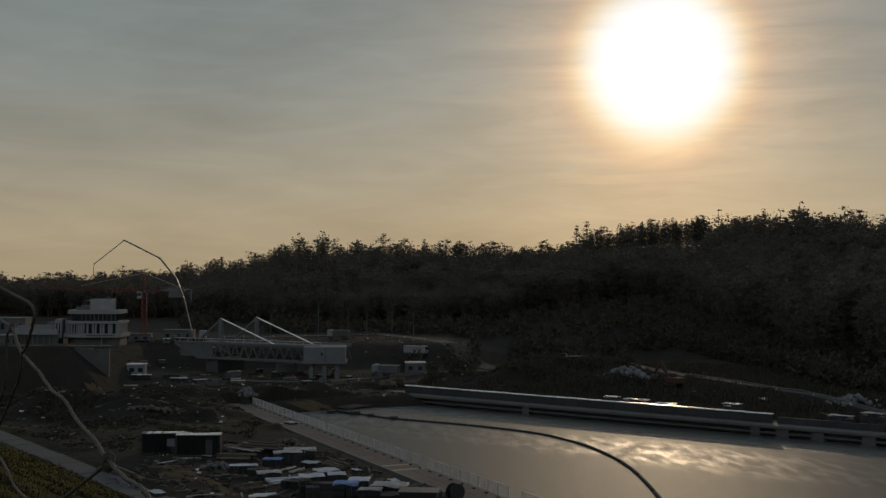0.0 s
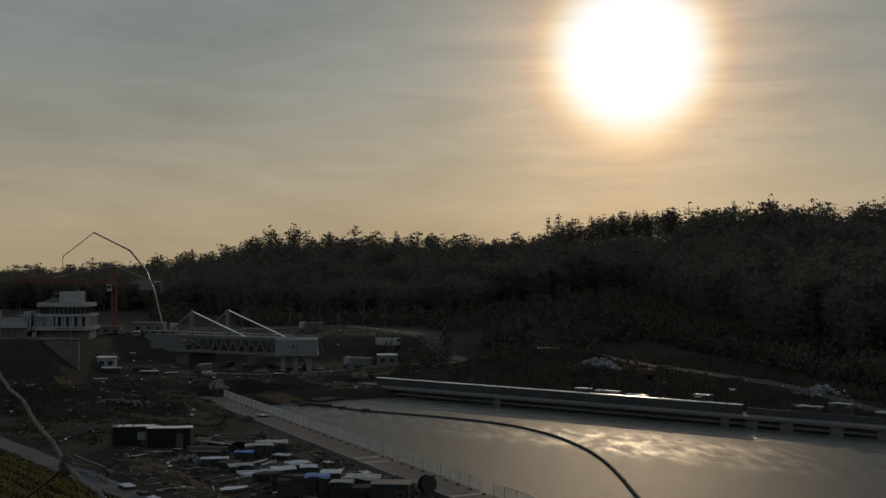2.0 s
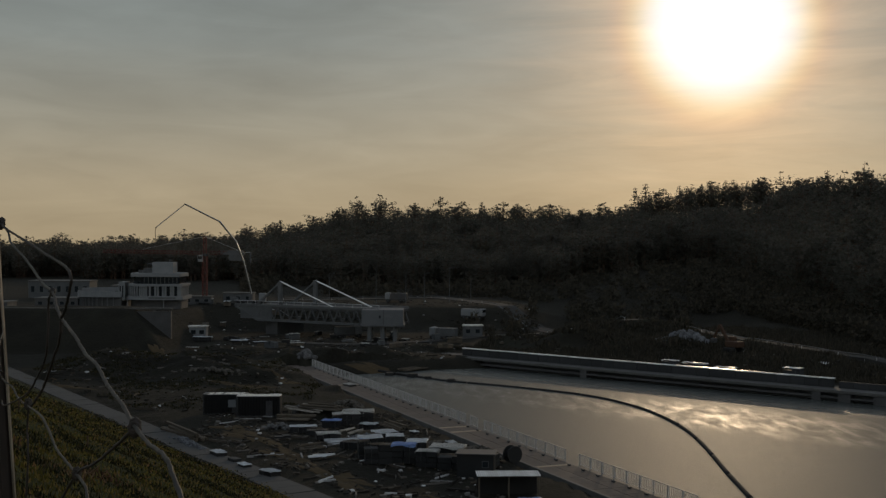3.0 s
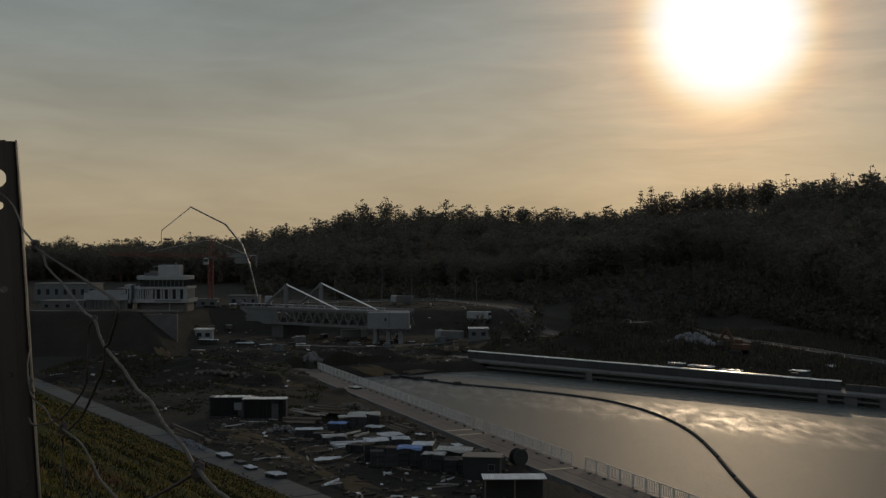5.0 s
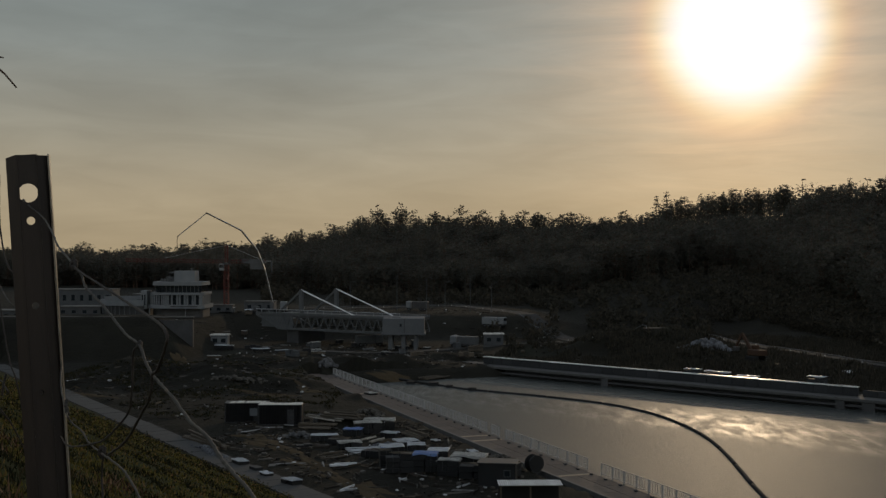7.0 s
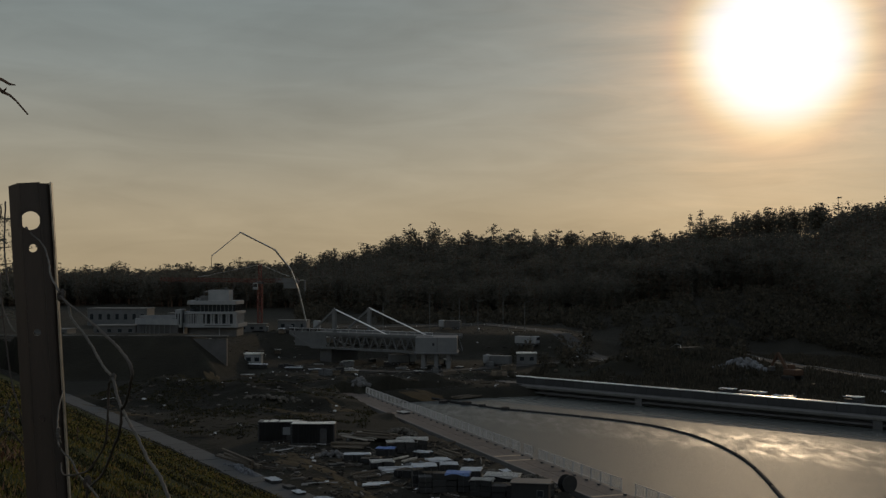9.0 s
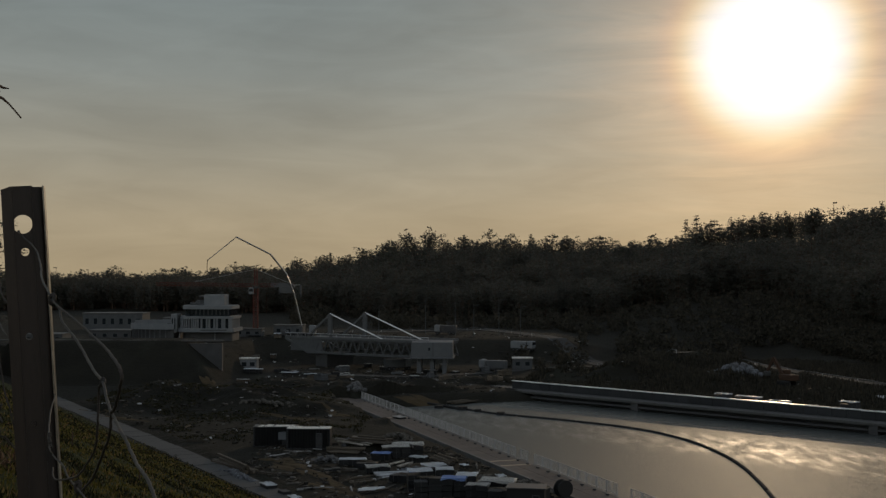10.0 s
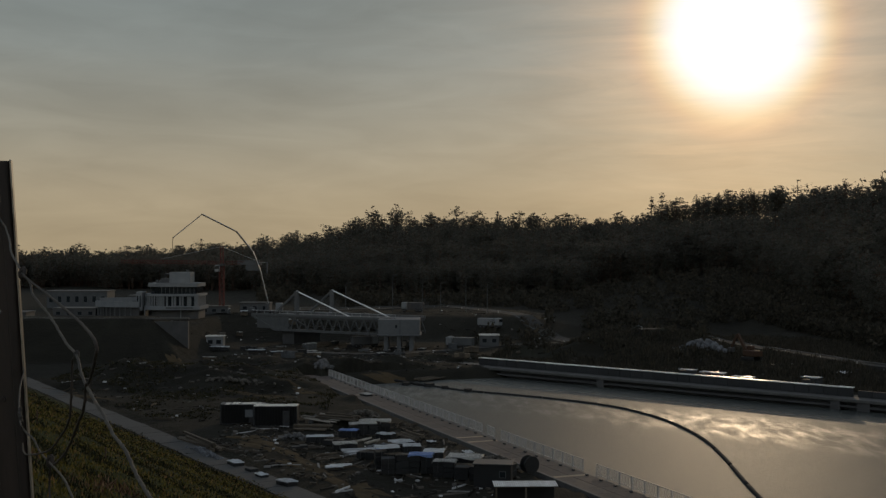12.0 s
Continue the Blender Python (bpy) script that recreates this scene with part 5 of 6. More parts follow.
def make_pump():
    p = thing("concrete_pump", "lorry-mounted concrete pump with a folded boom raised high", "concrete pump", at=(-52.5, 345, 6.0))
    part("chassis", box(-5, 4.5, -1.2, 1.2, 0.7, 1.1, 0.04), M_DARKSTEEL, p)
    part("cab", box(2.6, 4.6, -1.2, 1.2, 1.1, 3.4, 0.15), M_WHITE, p)
    part("windscreen", box(4.58, 4.64, -1.0, 1.0, 2.2, 3.1), M_GLASSDK, p)
    part("hopper", box(-5.4, -3.8, -1.0, 1.0, 0.9, 2.0, 0.1), M_GREY, p)
    for x in (-3.6, -2.3, 1.2, 3.6):
        for y in (-1.1, 1.1):
            bm = bmesh.new()
            bmesh.ops.create_cone(bm, cap_ends=True, segments=14, radius1=0.52, radius2=0.52, depth=0.35, matrix=pose(x, y, 0.52, 90, 0, 0))
            part("wheel", bm, M_BLACKPIPE, p)
    part("turret", tube(bmesh.new(), [(0, 0, 1.1), (0, 0, 3.2)], 0.6, 10), M_GREY, p)
    joints = [(0.2, 0, 3.0), (-2.2, 0, 12.9), (-4.4, 0, 18.6), (-9.2, -0.3, 24.6), (-19.5, -0.6, 29.8), (-28.0, -0.8, 22.9)]
    w = [0.22, 0.26, 0.28, 0.24, 0.17]
    for i in range(5):
        part("boom_section", beam(bmesh.new(), joints[i], joints[i + 1], w[i] * 1.1, w[i] * 1.3), M_PUMP, p)
        a, b = Vector(joints[i]), Vector(joints[i + 1])
        part("delivery_pipe", tube(bmesh.new(), [a + Vector((0.3, -0.3, 0.1)), b + Vector((0.3, -0.3, 0.1))], 0.08, 6), M_STEEL, p)
        bm = bmesh.new()
        bmesh.ops.create_cone(bm, cap_ends=True, segments=10, radius1=w[i] * 0.9, radius2=w[i] * 0.9, depth=0.7, matrix=Matrix.Translation(joints[i + 1]) @ pose(0, 0, 0, 90, 0, 0))
        part("boom_joint", bm, M_DARKSTEEL, p)
    part("end_hose", tube(bmesh.new(), smoothline([(-28.0, -0.8, 22.9), (-28.2, -0.8, 21.5), (-28.1, -0.8, 19.5)], 4), 0.09, 6), M_BLACKPIPE, p)


M_PUMP = material("worn_boom_paint", (0.045, 0.043, 0.04), (0.085, 0.08, 0.075), 0.3, scale=1.0, bump=0.05, stain=(0.2, 0.18, 0.15))
make_pump()


def make_lorry(x, y, z, rz, label, body):
    p = thing("lorry", label, "lorry", "vehicles on the far road", at=(x, y, z), rz=rz)
    part("chassis", box(-3.4, 3.2, -1.1, 1.1, 0.6, 0.95, 0.03), M_DARKSTEEL, p)
    part("cab", box(1.7, 3.4, -1.15, 1.15, 0.95, 3.0, 0.15), M_WHITE, p)
    part("windscreen", box(3.38, 3.44, -0.95, 0.95, 1.9, 2.7), M_GLASSDK, p)
    part("load_body", box(-3.5, 1.5, -1.2, 1.2, 0.95, 2.9, 0.06), body, p)
    for wx in (-2.6, -1.4, 2.5):
        for wy in (-1.0, 1.0):
            bm = bmesh.new()
            bmesh.ops.create_cone(bm, cap_ends=True, segments=14, radius1=0.5, radius2=0.5, depth=0.3, matrix=pose(wx, wy, 0.5, 90, 0, 0))
            wl = part("wheel", bm, M_BLACKPIPE, p)
            bm = bmesh.new()
            bmesh.ops.create_cone(bm, cap_ends=True, segments=10, radius1=0.25, radius2=0.25, depth=0.32, matrix=pose(wx, wy, 0.5, 90, 0, 0))
            part("rim", bm, M_GREY, wl)


make_lorry(-9.5, 362, G(-9.5, 362), 170, "dark tipper lorry with a white cab on the far road", M_DARKSTEEL)
make_lorry(13.5, 331, G(13.5, 331), -30, "pale box lorry parked on the far road", M_WHITE)
make_lorry(4.2, 290, G(4.2, 290), 160, "pale lorry parked below the embankment", M_GREY)
make_lorry(-20, 296, G(-20, 296), 20, "dull lorry parked under the bridge", M_GREY)


def make_lamp(x, y, h):
    z = G(x, y)
    p = thing("street_lamp", "tall thin steel street lamp beside the far road", "street lamp", "far street lamps", at=(x, y, z - 0.1))
    part("pole", tube(bmesh.new(), [(0, 0, 0), (0, 0, h)], [0.11, 0.07], 7), M_GREY, p)
    part("arm", tube(bmesh.new(), [(0, 0, h - 0.1), (1.2, 0, h + 0.1)], 0.05, 6), M_GREY, p)
    part("lamp_head", box(0.9, 1.7, -0.14, 0.14, h, h + 0.15, 0.03), M_GREY, p)


for x, y, h in ((-15.3, 350, 11.5), (-6.3, 350, 10.5), (-0.7, 352, 9.5), (7, 354, 11), (13.5, 352, 9), (-30, 356, 9)):
    make_lamp(x, y, h)


M_TRACK = material("dusty_track", (0.016, 0.0155, 0.015), (0.032, 0.031, 0.029), 0.9, scale=0.3, fine=12, bump=0.4)


def far_road(name, pts, w, label, rail=True):
    """A far road: pale strip with edge and crash barrier, draped along points."""
    line = smoothline([(x, y, 0) for x, y in pts], 8)
    r = thing(name, label, "road", kind="structure")
    bm = bmesh.new()
    prev = None
    left = []
    for i, p in enumerate(line):
        d = (line[min(i + 1, len(line) - 1)] - line[max(i - 1, 0)]).normalized()
        n = Vector((-d.y, d.x, 0))
        z = max(G(*(p + n * w / 2)[:2]), G(p.x, p.y), G(*(p - n * w / 2)[:2])) + 0.12
        a, b = p + n * w / 2 + Vector((0, 0, z)), p - n * w / 2 + Vector((0, 0, z))
        row = [bm.verts.new(v) for v in (a - Vector((0, 0, 1.2)), a, b, b - Vector((0, 0, 1.2)))]
        left.append(b if b.length < a.length else a)
        if prev:
            for k in range(3):
                bm.faces.new((prev[k], prev[k + 1], row[k + 1], row[k]))
        prev = row
    bmesh.ops.recalc_face_normals(bm, faces=bm.faces)
    part("carriageway", bm, M_TRACK, r)
    if rail:
        part("crash_barrier", tube(bmesh.new(), [v + Vector((0, 0, 0.65)) for v in left], 0.09, 6), M_GREY, r, "dull steel barrier")
        for v in left[::3]:
            part("barrier_post", beam(bmesh.new(), v, v + Vector((0, 0, 0.7)), 0.12), M_STEEL, r)


FAR_ROAD = [(-46, 372), (-25, 375), (-1, 388), (14, 368), (29, 328), (41, 298), (50, 275)]
far_road("far_road", FAR_ROAD, 6.0, "pale access road climbing past the wood")
FOREST_ROAD = [(40, 302), (52, 292), (64, 281), (75.5, 250), (84, 217), (92, 190), (102, 160)]
far_road("forest_road", FOREST_ROAD, 3.0, "pale track along the foot of the wooded bank")
LOW_TRACK = [(-40, 283), (-22, 276), (-5, 280), (8, 294), (22, 306), (34, 308)]
far_road("low_track", LOW_TRACK, 4.0, "pale dusty track below the bridge", False)


def make_excavator(x, y, rz, label, paint):
    p = thing("excavator", label, "excavator", at=(x, y, G(x, y) - 0.05), rz=rz)
    for s in (-1, 1):
        part("track", box(-1.8, 1.8, s * 1.1 - 0.3, s * 1.1 + 0.3, 0, 0.85, 0.2), M_BLACKPIPE, p)
    part("upper_body", box(-2.0, 1.2, -1.25, 1.25, 0.95, 2.1, 0.12), paint, p)
    c = part("cab", box(0.2, 1.5, -1.25, -0.2, 1.2, 2.95, 0.1), paint, p)
    part("window", box(0.35, 1.35, -1.29, -1.25, 1.9, 2.8), M_GLASSDK, c)
    part("boom", beam(bmesh.new(), (1.0, 0.2, 1.7), (3.6, 0.2, 5.2), 0.45, 0.6), paint, p)
    part("arm", beam(bmesh.new(), (3.6, 0.2, 5.2), (5.4, 0.2, 2.4), 0.35, 0.45), paint, p)
    part("bucket", box(4.9, 5.9, -0.4, 0.8, 1.4, 2.4, 0.15), M_DARKSTEEL, p)


M_ORANGE = material("faded_orange_paint", (0.03, 0.014, 0.007), (0.055, 0.026, 0.012), 0.8, scale=1.2, bump=0.1, stain=(0.1, 0.06, 0.04))
make_excavator(63, 236, 120, "faded orange excavator on the far bank", M_ORANGE)
# goods on the far pier
for i, (k, off, lx, ly, lz, cov, lab) in enumerate([
        (55, 6.0, 3.0, 1.6, 2.2, M_SHEET, "white wrapped stack behind the pier parapet"), (60, 6.6, 5.0, 1.4, 2.0, M_SHEET, "long pale stack behind the pier parapet"),
        (66, 7.0, 4.0, 1.6, 1.6, M_SHEET, "flat pale stack behind the pier parapet"), (79, 7.5, 3.2, 1.8, 2.4, M_SHEET, "stack of pale sheets propped behind the pier parapet"),
        (99, 6.0, 4.2, 1.8, 1.9, M_ROOF, "grey stack on the pier deck"), (104, 7.0, 3.6, 1.8, 2.6, M_ROOF, "grey stack of panels on the pier deck"), (112, 6.5, 4.0, 2.0, 1.8, M_ROOF, "grey covered stack on the pier deck")]):
    x, y, z = on_pier(k, off)
    p = make_load(x, y, PIER_RZ, lx, ly, lz, cov, 40 + i, lab, M_SHADEGREY)
    p.location.z = -0.06


# ---------------- wood ----------------
M_NEEDLE = island_material("pine_needles", [(0, (0.08, 0.084, 0.066)), (0.5, (0.115, 0.114, 0.096)), (0.85, (0.15, 0.142, 0.122)), (1, (0.17, 0.152, 0.128))], 0.9, 0.58)


def tree_cloud(rng, height, style, n, big=1.0, lo=None):
    """Triangles of one tree: trunk with limbs, crown of needle clumps; base at the origin."""
    tv, cv = [], []
    tr = 0.12 + 0.005 * height
    for k in range(5):
        a0, a1 = k * math.tau / 5, (k + 1) * math.tau / 5
        p0, p1 = (tr * math.cos(a0), tr * math.sin(a0), -1.0), (tr * math.cos(a1), tr * math.sin(a1), -1.0)
        q0, q1 = (tr * .3 * math.cos(a0), tr * .3 * math.sin(a0), height * .95), (tr * .3 * math.cos(a1), tr * .3 * math.sin(a1), height * .95)
        tv += [p0, p1, q1, p0, q1, q0]
    lo = lo or {"spruce": 0.08, "pine": 0.30, "broad": 0.20}[style]
    wid = {"spruce": 0.22, "pine": 0.23, "broad": 0.27}[style] * height
    # clumps on limbs, in loose tiers; pines are blunt on top, spruces pointed
    clumps = []
    tiers = {"spruce": 13, "pine": 9, "broad": 8}[style]
    for i in range(tiers):
        q = (i + 0.25 + 0.5 * rng.random()) / tiers
        prof = {"spruce": 1.02 - q, "pine": (0.55 + 0.75 * q) * (1 - q ** 3.2) + 0.10, "broad": math.sqrt(max(0.05, 1 - (1.7 * q - 0.75) ** 2))}[style]
        h = (lo + (0.96 - lo) * q) * height
        arms = 1 if q > 0.93 else (4 if q > 0.7 else 5)
        a0 = rng.random() * math.tau
        for k in range(arms):
            a = a0 + (k + 0.7 * rng.random()) * math.tau / arms
            r = wid * prof * (0.35 + 0.6 * rng.random()) if arms > 1 else 0.0
            sag = -0.25 * r if style == "spruce" else 0.15 * r
            c = np.array((r * math.cos(a), r * math.sin(a), h + sag + 0.35 * rng.normal()))
            clumps.append((c, wid * (0.28 + 0.18 * rng.random()) * (0.5 + 0.6 * prof)))
            tv += [(0, 0, h - 0.12), (0, 0, h + 0.12), tuple(c)]
    weight = np.array([c[1] ** 1.6 for c in clumps])
    pick = rng.choice(len(clumps), n, p=weight / weight.sum())
    for j in pick:
        c0, br = clumps[j]
        d = rng.normal(size=3)
        d /= np.linalg.norm(d)
        f = 0.25 + 0.85 * rng.random() ** 0.8
        c = c0 + d * br * f * np.array((1.15, 1.15, 0.55))
        size = (0.45 + 0.45 * rng.random()) * big * (1.25 if f < 0.7 else 0.8)
        u, v = rng.normal(size=3), rng.normal(size=3)
        u[2] *= 0.5
        u, v = u / np.linalg.norm(u) * size, v / np.linalg.norm(v) * size
        v[2] = abs(v[2]) * 0.7
        cv += [c - u * 0.5, c + u * 0.5 - v * .3, c + v * 0.95]
    return np.array(tv, float), np.array(cv, float)


def tri_mesh(name, v, mat):
    me = bpy.data.meshes.new(name)
    n = len(v)
    me.vertices.add(n)
    me.vertices.foreach_set("co", np.ascontiguousarray(v, dtype=np.float32).ravel())
    me.loops.add(n)
    me.loops.foreach_set("vertex_index", np.arange(n))
    me.polygons.add(n // 3)
    me.polygons.foreach_set("loop_start", np.arange(0, n, 3))
    me.update(calc_edges=True)
    me.validate()
    me.materials.append(mat)
    return me


def make_wood():
    rng = np.random.default_rng(7)
    styles = ["pine", "pine", "broad", "spruce", "pine", "broad", "pine", "broad", "pine", "spruce", "broad", "pine"]
    kinds = [tree_cloud(rng, 16.0 + (1.7 * i) % 5, styles[i], 390, 1.15) for i in range(12)]
    bare = [tree_cloud(rng, 17.5 + i, ("pine", "spruce")[i % 2], 390, 1.1, 0.36) for i in range(4)]
    trunks, crowns = [], []
    pts = []
    for row in range(5400):
        az = -27 + 56 * rng.random()
        fr, fz, rr, rz = [float(v) for v in hill(az)]
        u = rng.random()
        r = fr + 30 * rng.random() ** 1.3 if u < 0.25 else (rr - 55 * rng.random() if u < 0.52 else fr + (rr - fr) * rng.random())
        r += 9 * math.sin(az * 1.7) * (1 if u < 0.25 else 0)
        pts.append((r * math.sin(radians(az)), r * math.cos(radians(az)), az, rr - r))
    pts = np.array(pts)
    zs = ground_z(pts[:, 0], pts[:, 1])
    for (x, y, az, deep), z in zip(pts, zs):
        k = (0.68 + 0.30 * rng.random() + (0.40 * rng.random() ** 2 - 0.08 if deep < 26 else 0)) * (0.8 if math.hypot(x, y) < 500 and x < 60 else 1.0)
        tv, cv = kinds[int(rng.random() * len(kinds))]
        if 10.4 < az < 16.5 and deep < 60:      # open stand on the crest, young growth below it
            if deep < 11:
                tv, cv = bare[int(rng.random() * 4)]
                k = 0.78 + 0.28 * rng.random()
            else:
                k *= 0.5 + 0.4 * sstep(20, 60, deep)
        a = rng.random() * math.tau
        c, s = math.cos(a), math.sin(a)
        rot = np.array(((c, s, 0), (-s, c, 0), (0, 0, 1))) * k
        at = np.array((x, y, z - 0.2))
        trunks.append(tv @ rot + at)
        crowns.append(cv @ rot + at)
    for nm, arr, mat in (("tree_trunks", trunks, M_BARK), ("tree_crowns", crowns, M_NEEDLE)):
        new(nm, tri_mesh(nm, np.concatenate(arr), mat)).parent = WOOD


WOOD = thing("pine_wood", "dark pine wood on the ridge across the harbour", "trees", kind="stuff")
make_wood()


M_SCRUB = island_material("dark_scrub", [(0, (0.03, 0.03, 0.022)), (0.6, (0.055, 0.05, 0.038)), (1, (0.085, 0.07, 0.05))], 0.9, 0.25)


def make_scrub():
    """Low bushes and young trees over the rough slopes below the wood."""
    rng = np.random.default_rng(17)
    kinds = []
    for i in range(5):
        tris = []
        for k in range(70):
            d = rng.normal(size=3)
            d /= np.linalg.norm(d)
            c = d * np.array((1.1, 1.1, 1.0)) * (0.5 + 0.6 * rng.random()) * (1 + 0.3 * math.sin(4 * d[0] + i)) + np.array((0, 0, 0.85))
            u, v = rng.normal(size=3), rng.normal(size=3)
            u, v = u / np.linalg.norm(u) * 0.22, v / np.linalg.norm(v) * 0.42
            tris += [c - u, c + u, c + v]
        kinds.append(np.array(tris))
    az = np.where(rng.random(3600) < 0.45, rng.uniform(13, 27, 3600), rng.uniform(-9, 27, 3600))
    fr = np.interp(az, AZ, FRONT_R)
    r = 296 + (fr - 290) * rng.random(3600) ** 0.8
    r = np.where(az > 13, fr + 8 - (50 + 70 * np.clip((18 - az) / 4, 0, 1)) * rng.random(3600), r)
    x, y = r * np.sin(np.radians(az)), r * np.cos(np.radians(az))
    dens = fbm(x, y, 18.0, 4.0)
    ok = (dens > np.where(az > 13, -0.7, -0.25)) & ((az > 1.5) | (r > 392)) & ~((np.abs(az - 3) < 4) & (r < 400) & (dens < 0.3))
    z = ground_z(x, y)
    parts = []
    for xi, yi, zi in zip(x[ok], y[ok], z[ok]):
        k = rng.uniform(0.8, 2.3)
        parts.append(kinds[int(rng.random() * 5)] * np.array((k, k, k * rng.uniform(0.8, 1.5))) + np.array((xi, yi, zi - 0.2)))
    ob = new("scrub", tri_mesh("scrub", np.concatenate(parts), M_SCRUB))
    tagged(ob, "dark scrub and young trees on the rough slope", "bushes", kind="stuff")


make_scrub()


def make_bank_growth():
    """Low rough growth over the bank behind the far pier, clear of the track."""
    rng = np.random.default_rng(19)
    n = 14000
    p, q = rng.uniform(-4, 128, n), 9.6 + 78 * rng.random(n) ** 1.2
    x, y = PIER_A.x + PIER_D.x * p + PIER_N.x * q, PIER_A.y + PIER_D.y * p + PIER_N.y * q
    away = np.full(n, 99.0)
    for pts in (FOREST_ROAD, FAR_ROAD, LOW_TRACK):
        for (ax, ay), (bx, by) in zip(pts, pts[1:]):
            t = np.clip(((x - ax) * (bx - ax) + (y - ay) * (by - ay)) / ((bx - ax) ** 2 + (by - ay) ** 2), 0, 1)
            away = np.minimum(away, np.hypot(x - ax - t * (bx - ax), y - ay - t * (by - ay)))
    ok = (away > 3.6) & (np.hypot(x - 63, y - 236) > 3.5) & (fbm(x, y, 9.0, 6.0) > -0.5)
    verts, faces = [], []
    for xi, yi, zi in zip(x[ok], y[ok], ground_z(x, y)[ok]):
        size = rng.uniform(0.5, 1.5)
        for k in range(11):
            h, t = size * rng.uniform(0.3, 1.0), rng.uniform(0, math.tau)
            ox, oy, w = rng.normal(0, 0.45), rng.normal(0, 0.45), rng.uniform(0.12, 0.3)
            i = len(verts)
            verts += [(xi + ox - w * math.sin(t), yi + oy + w * math.cos(t), zi - 0.1), (xi + ox + w * math.sin(t), yi + oy - w * math.cos(t), zi - 0.05),
                      (xi + ox + 0.3 * math.cos(t), yi + oy + 0.3 * math.sin(t), zi + h)]
            faces.append((i, i + 1, i + 2))
    mesh_stuff("bank_growth", verts, faces, M_SCRUB, None, "low dark weeds over the rough bank behind the pier", "weeds")


make_bank_growth()


def make_single_trees():
    """Trees that stand out above the rest."""
    rng = np.random.default_rng(21)
    protos = []
    for style, h, lab in (("pine", 21, "tall dark pine with an open layered crown"), ("spruce", 20, "tall dark spruce with a pointed crown"), ("broad", 19, "dark broad-crowned pine on the ridge")):
        t = thing("tree", lab, "tree", "ridge trees")
        tv, cv = tree_cloud(rng, h, style, 1100, 0.85)
        for nm, v, mat in (("trunk", tv, M_BARK), ("crown", cv, M_NEEDLE)):
            new(nm, tri_mesh(nm, v, mat)).parent = t
        protos.append(t)
    spots = [(-12.9, 0), (-11.3, 2), (-9.0, 0), (-7.2, 1), (-5.2, 2), (-4.4, 0), (-3.5, 2), (-2.2, 0), (-0.6, 1), (1.2, 0), (2.7, 1), (4.3, 0), (6.2, 0), (7.0, 2), (8.6, 0),
             (10.25, 1), (10.75, 1), (11.6, 0), (12.7, 2), (13.9, 0), (14.9, 1), (16.3, 0), (17.8, 2), (19.2, 1), (20.6, 0), (22.0, 2), (23.5, 0)]
    used = set()
    for i, (az, kind) in enumerate(spots):
        rr = float(hill(az)[2]) - 6 - 14 * rng.random()
        x, y = rr * math.sin(radians(az)), rr * math.cos(radians(az))
        k = (1.0 if kind != 1 else 1.08) * (0.95 + 0.1 * rng.random())
        k *= 1.2 if 10 < az < 11 else 1.0     # the tall pair
        m = pose(x, y, G(x, y) - 0.2, 0, 0, 360 * rng.random())
        t = protos[kind]
        if kind in used:
            t = copy_thing(t, m)
        used.add(kind)
        t.matrix_basis = m @ Matrix.Diagonal((k, k, k, 1))
    # pine on the near bank
    t = thing("tree", "near pine on the grassy bank with ragged branches", "tree")
    tv, cv = tree_cloud(rng, 23.5, "pine", 3000, 0.42)
    for nm, v, mat in (("trunk", tv, M_BARK), ("crown", cv, M_NEEDLE)):
        new(nm, tri_mesh(nm, v, mat)).parent = t
    x, y = -64.3, 150
    t.matrix_basis = pose(x, y, G(x, y) - 0.2)


make_single_trees()


# ---------------- fence in the foreground ----------------
M_RUST = material("dark_rusted_steel", (0.007, 0.006, 0.006), (0.032, 0.022, 0.019), 0.5, metal=0.2, scale=22, fine=9, bump=0.5, stretch=(1, 1, 0.16), stain=(0.05, 0.026, 0.017), depth=0.0012)
M_WIRE = material("weathered_wire", (0.009, 0.008, 0.008), (0.03, 0.028, 0.024), 0.6, metal=0.0, scale=40, fine=6, bump=0.3, stain=(0.09, 0.05, 0.03), depth=0.0005)
M_DARKWIRE = material("rusted_dark_wire", (0.008, 0.007, 0.006), (0.03, 0.022, 0.018), 0.75, scale=40, fine=6, bump=0.3, depth=0.0005)


# lip far paler than the post: sun catching the edge, put into colour
M_LITEDGE = material("sunlit_steel_edge", (0.10, 0.09, 0.08), (0.30, 0.28, 0.25), 0.35, metal=0.7, scale=14, fine=8, bump=0.3, stain=(0.05, 0.03, 0.02), depth=0.001)


def plate_with_holes(w0, w1, h0, h1, holes, thick):
    bm = bmesh.new()
    loops = [[(w0, h0), (w1, h0), (w1, h1), (w0, h1)]]
    for cx, cz, r in holes:
        loops.append([(cx + r * math.cos(k * math.tau / 28), cz + r * math.sin(k * math.tau / 28)) for k in range(28)])
    es = []
    for lp in loops:
        vs = [bm.verts.new((x, 0, z)) for x, z in lp]
        es += [bm.edges.new((vs[i], vs[(i + 1) % len(vs)])) for i in range(len(vs))]
    bmesh.ops.triangle_fill(bm, edges=es, use_beauty=True)
    r = bmesh.ops.extrude_face_region(bm, geom=bm.faces[:])
    bmesh.ops.translate(bm, verts=[v for v in r["geom"] if isinstance(v, bmesh.types.BMVert)], vec=(0, thick, 0))
    bmesh.ops.recalc_face_normals(bm, faces=bm.faces)
    return bm


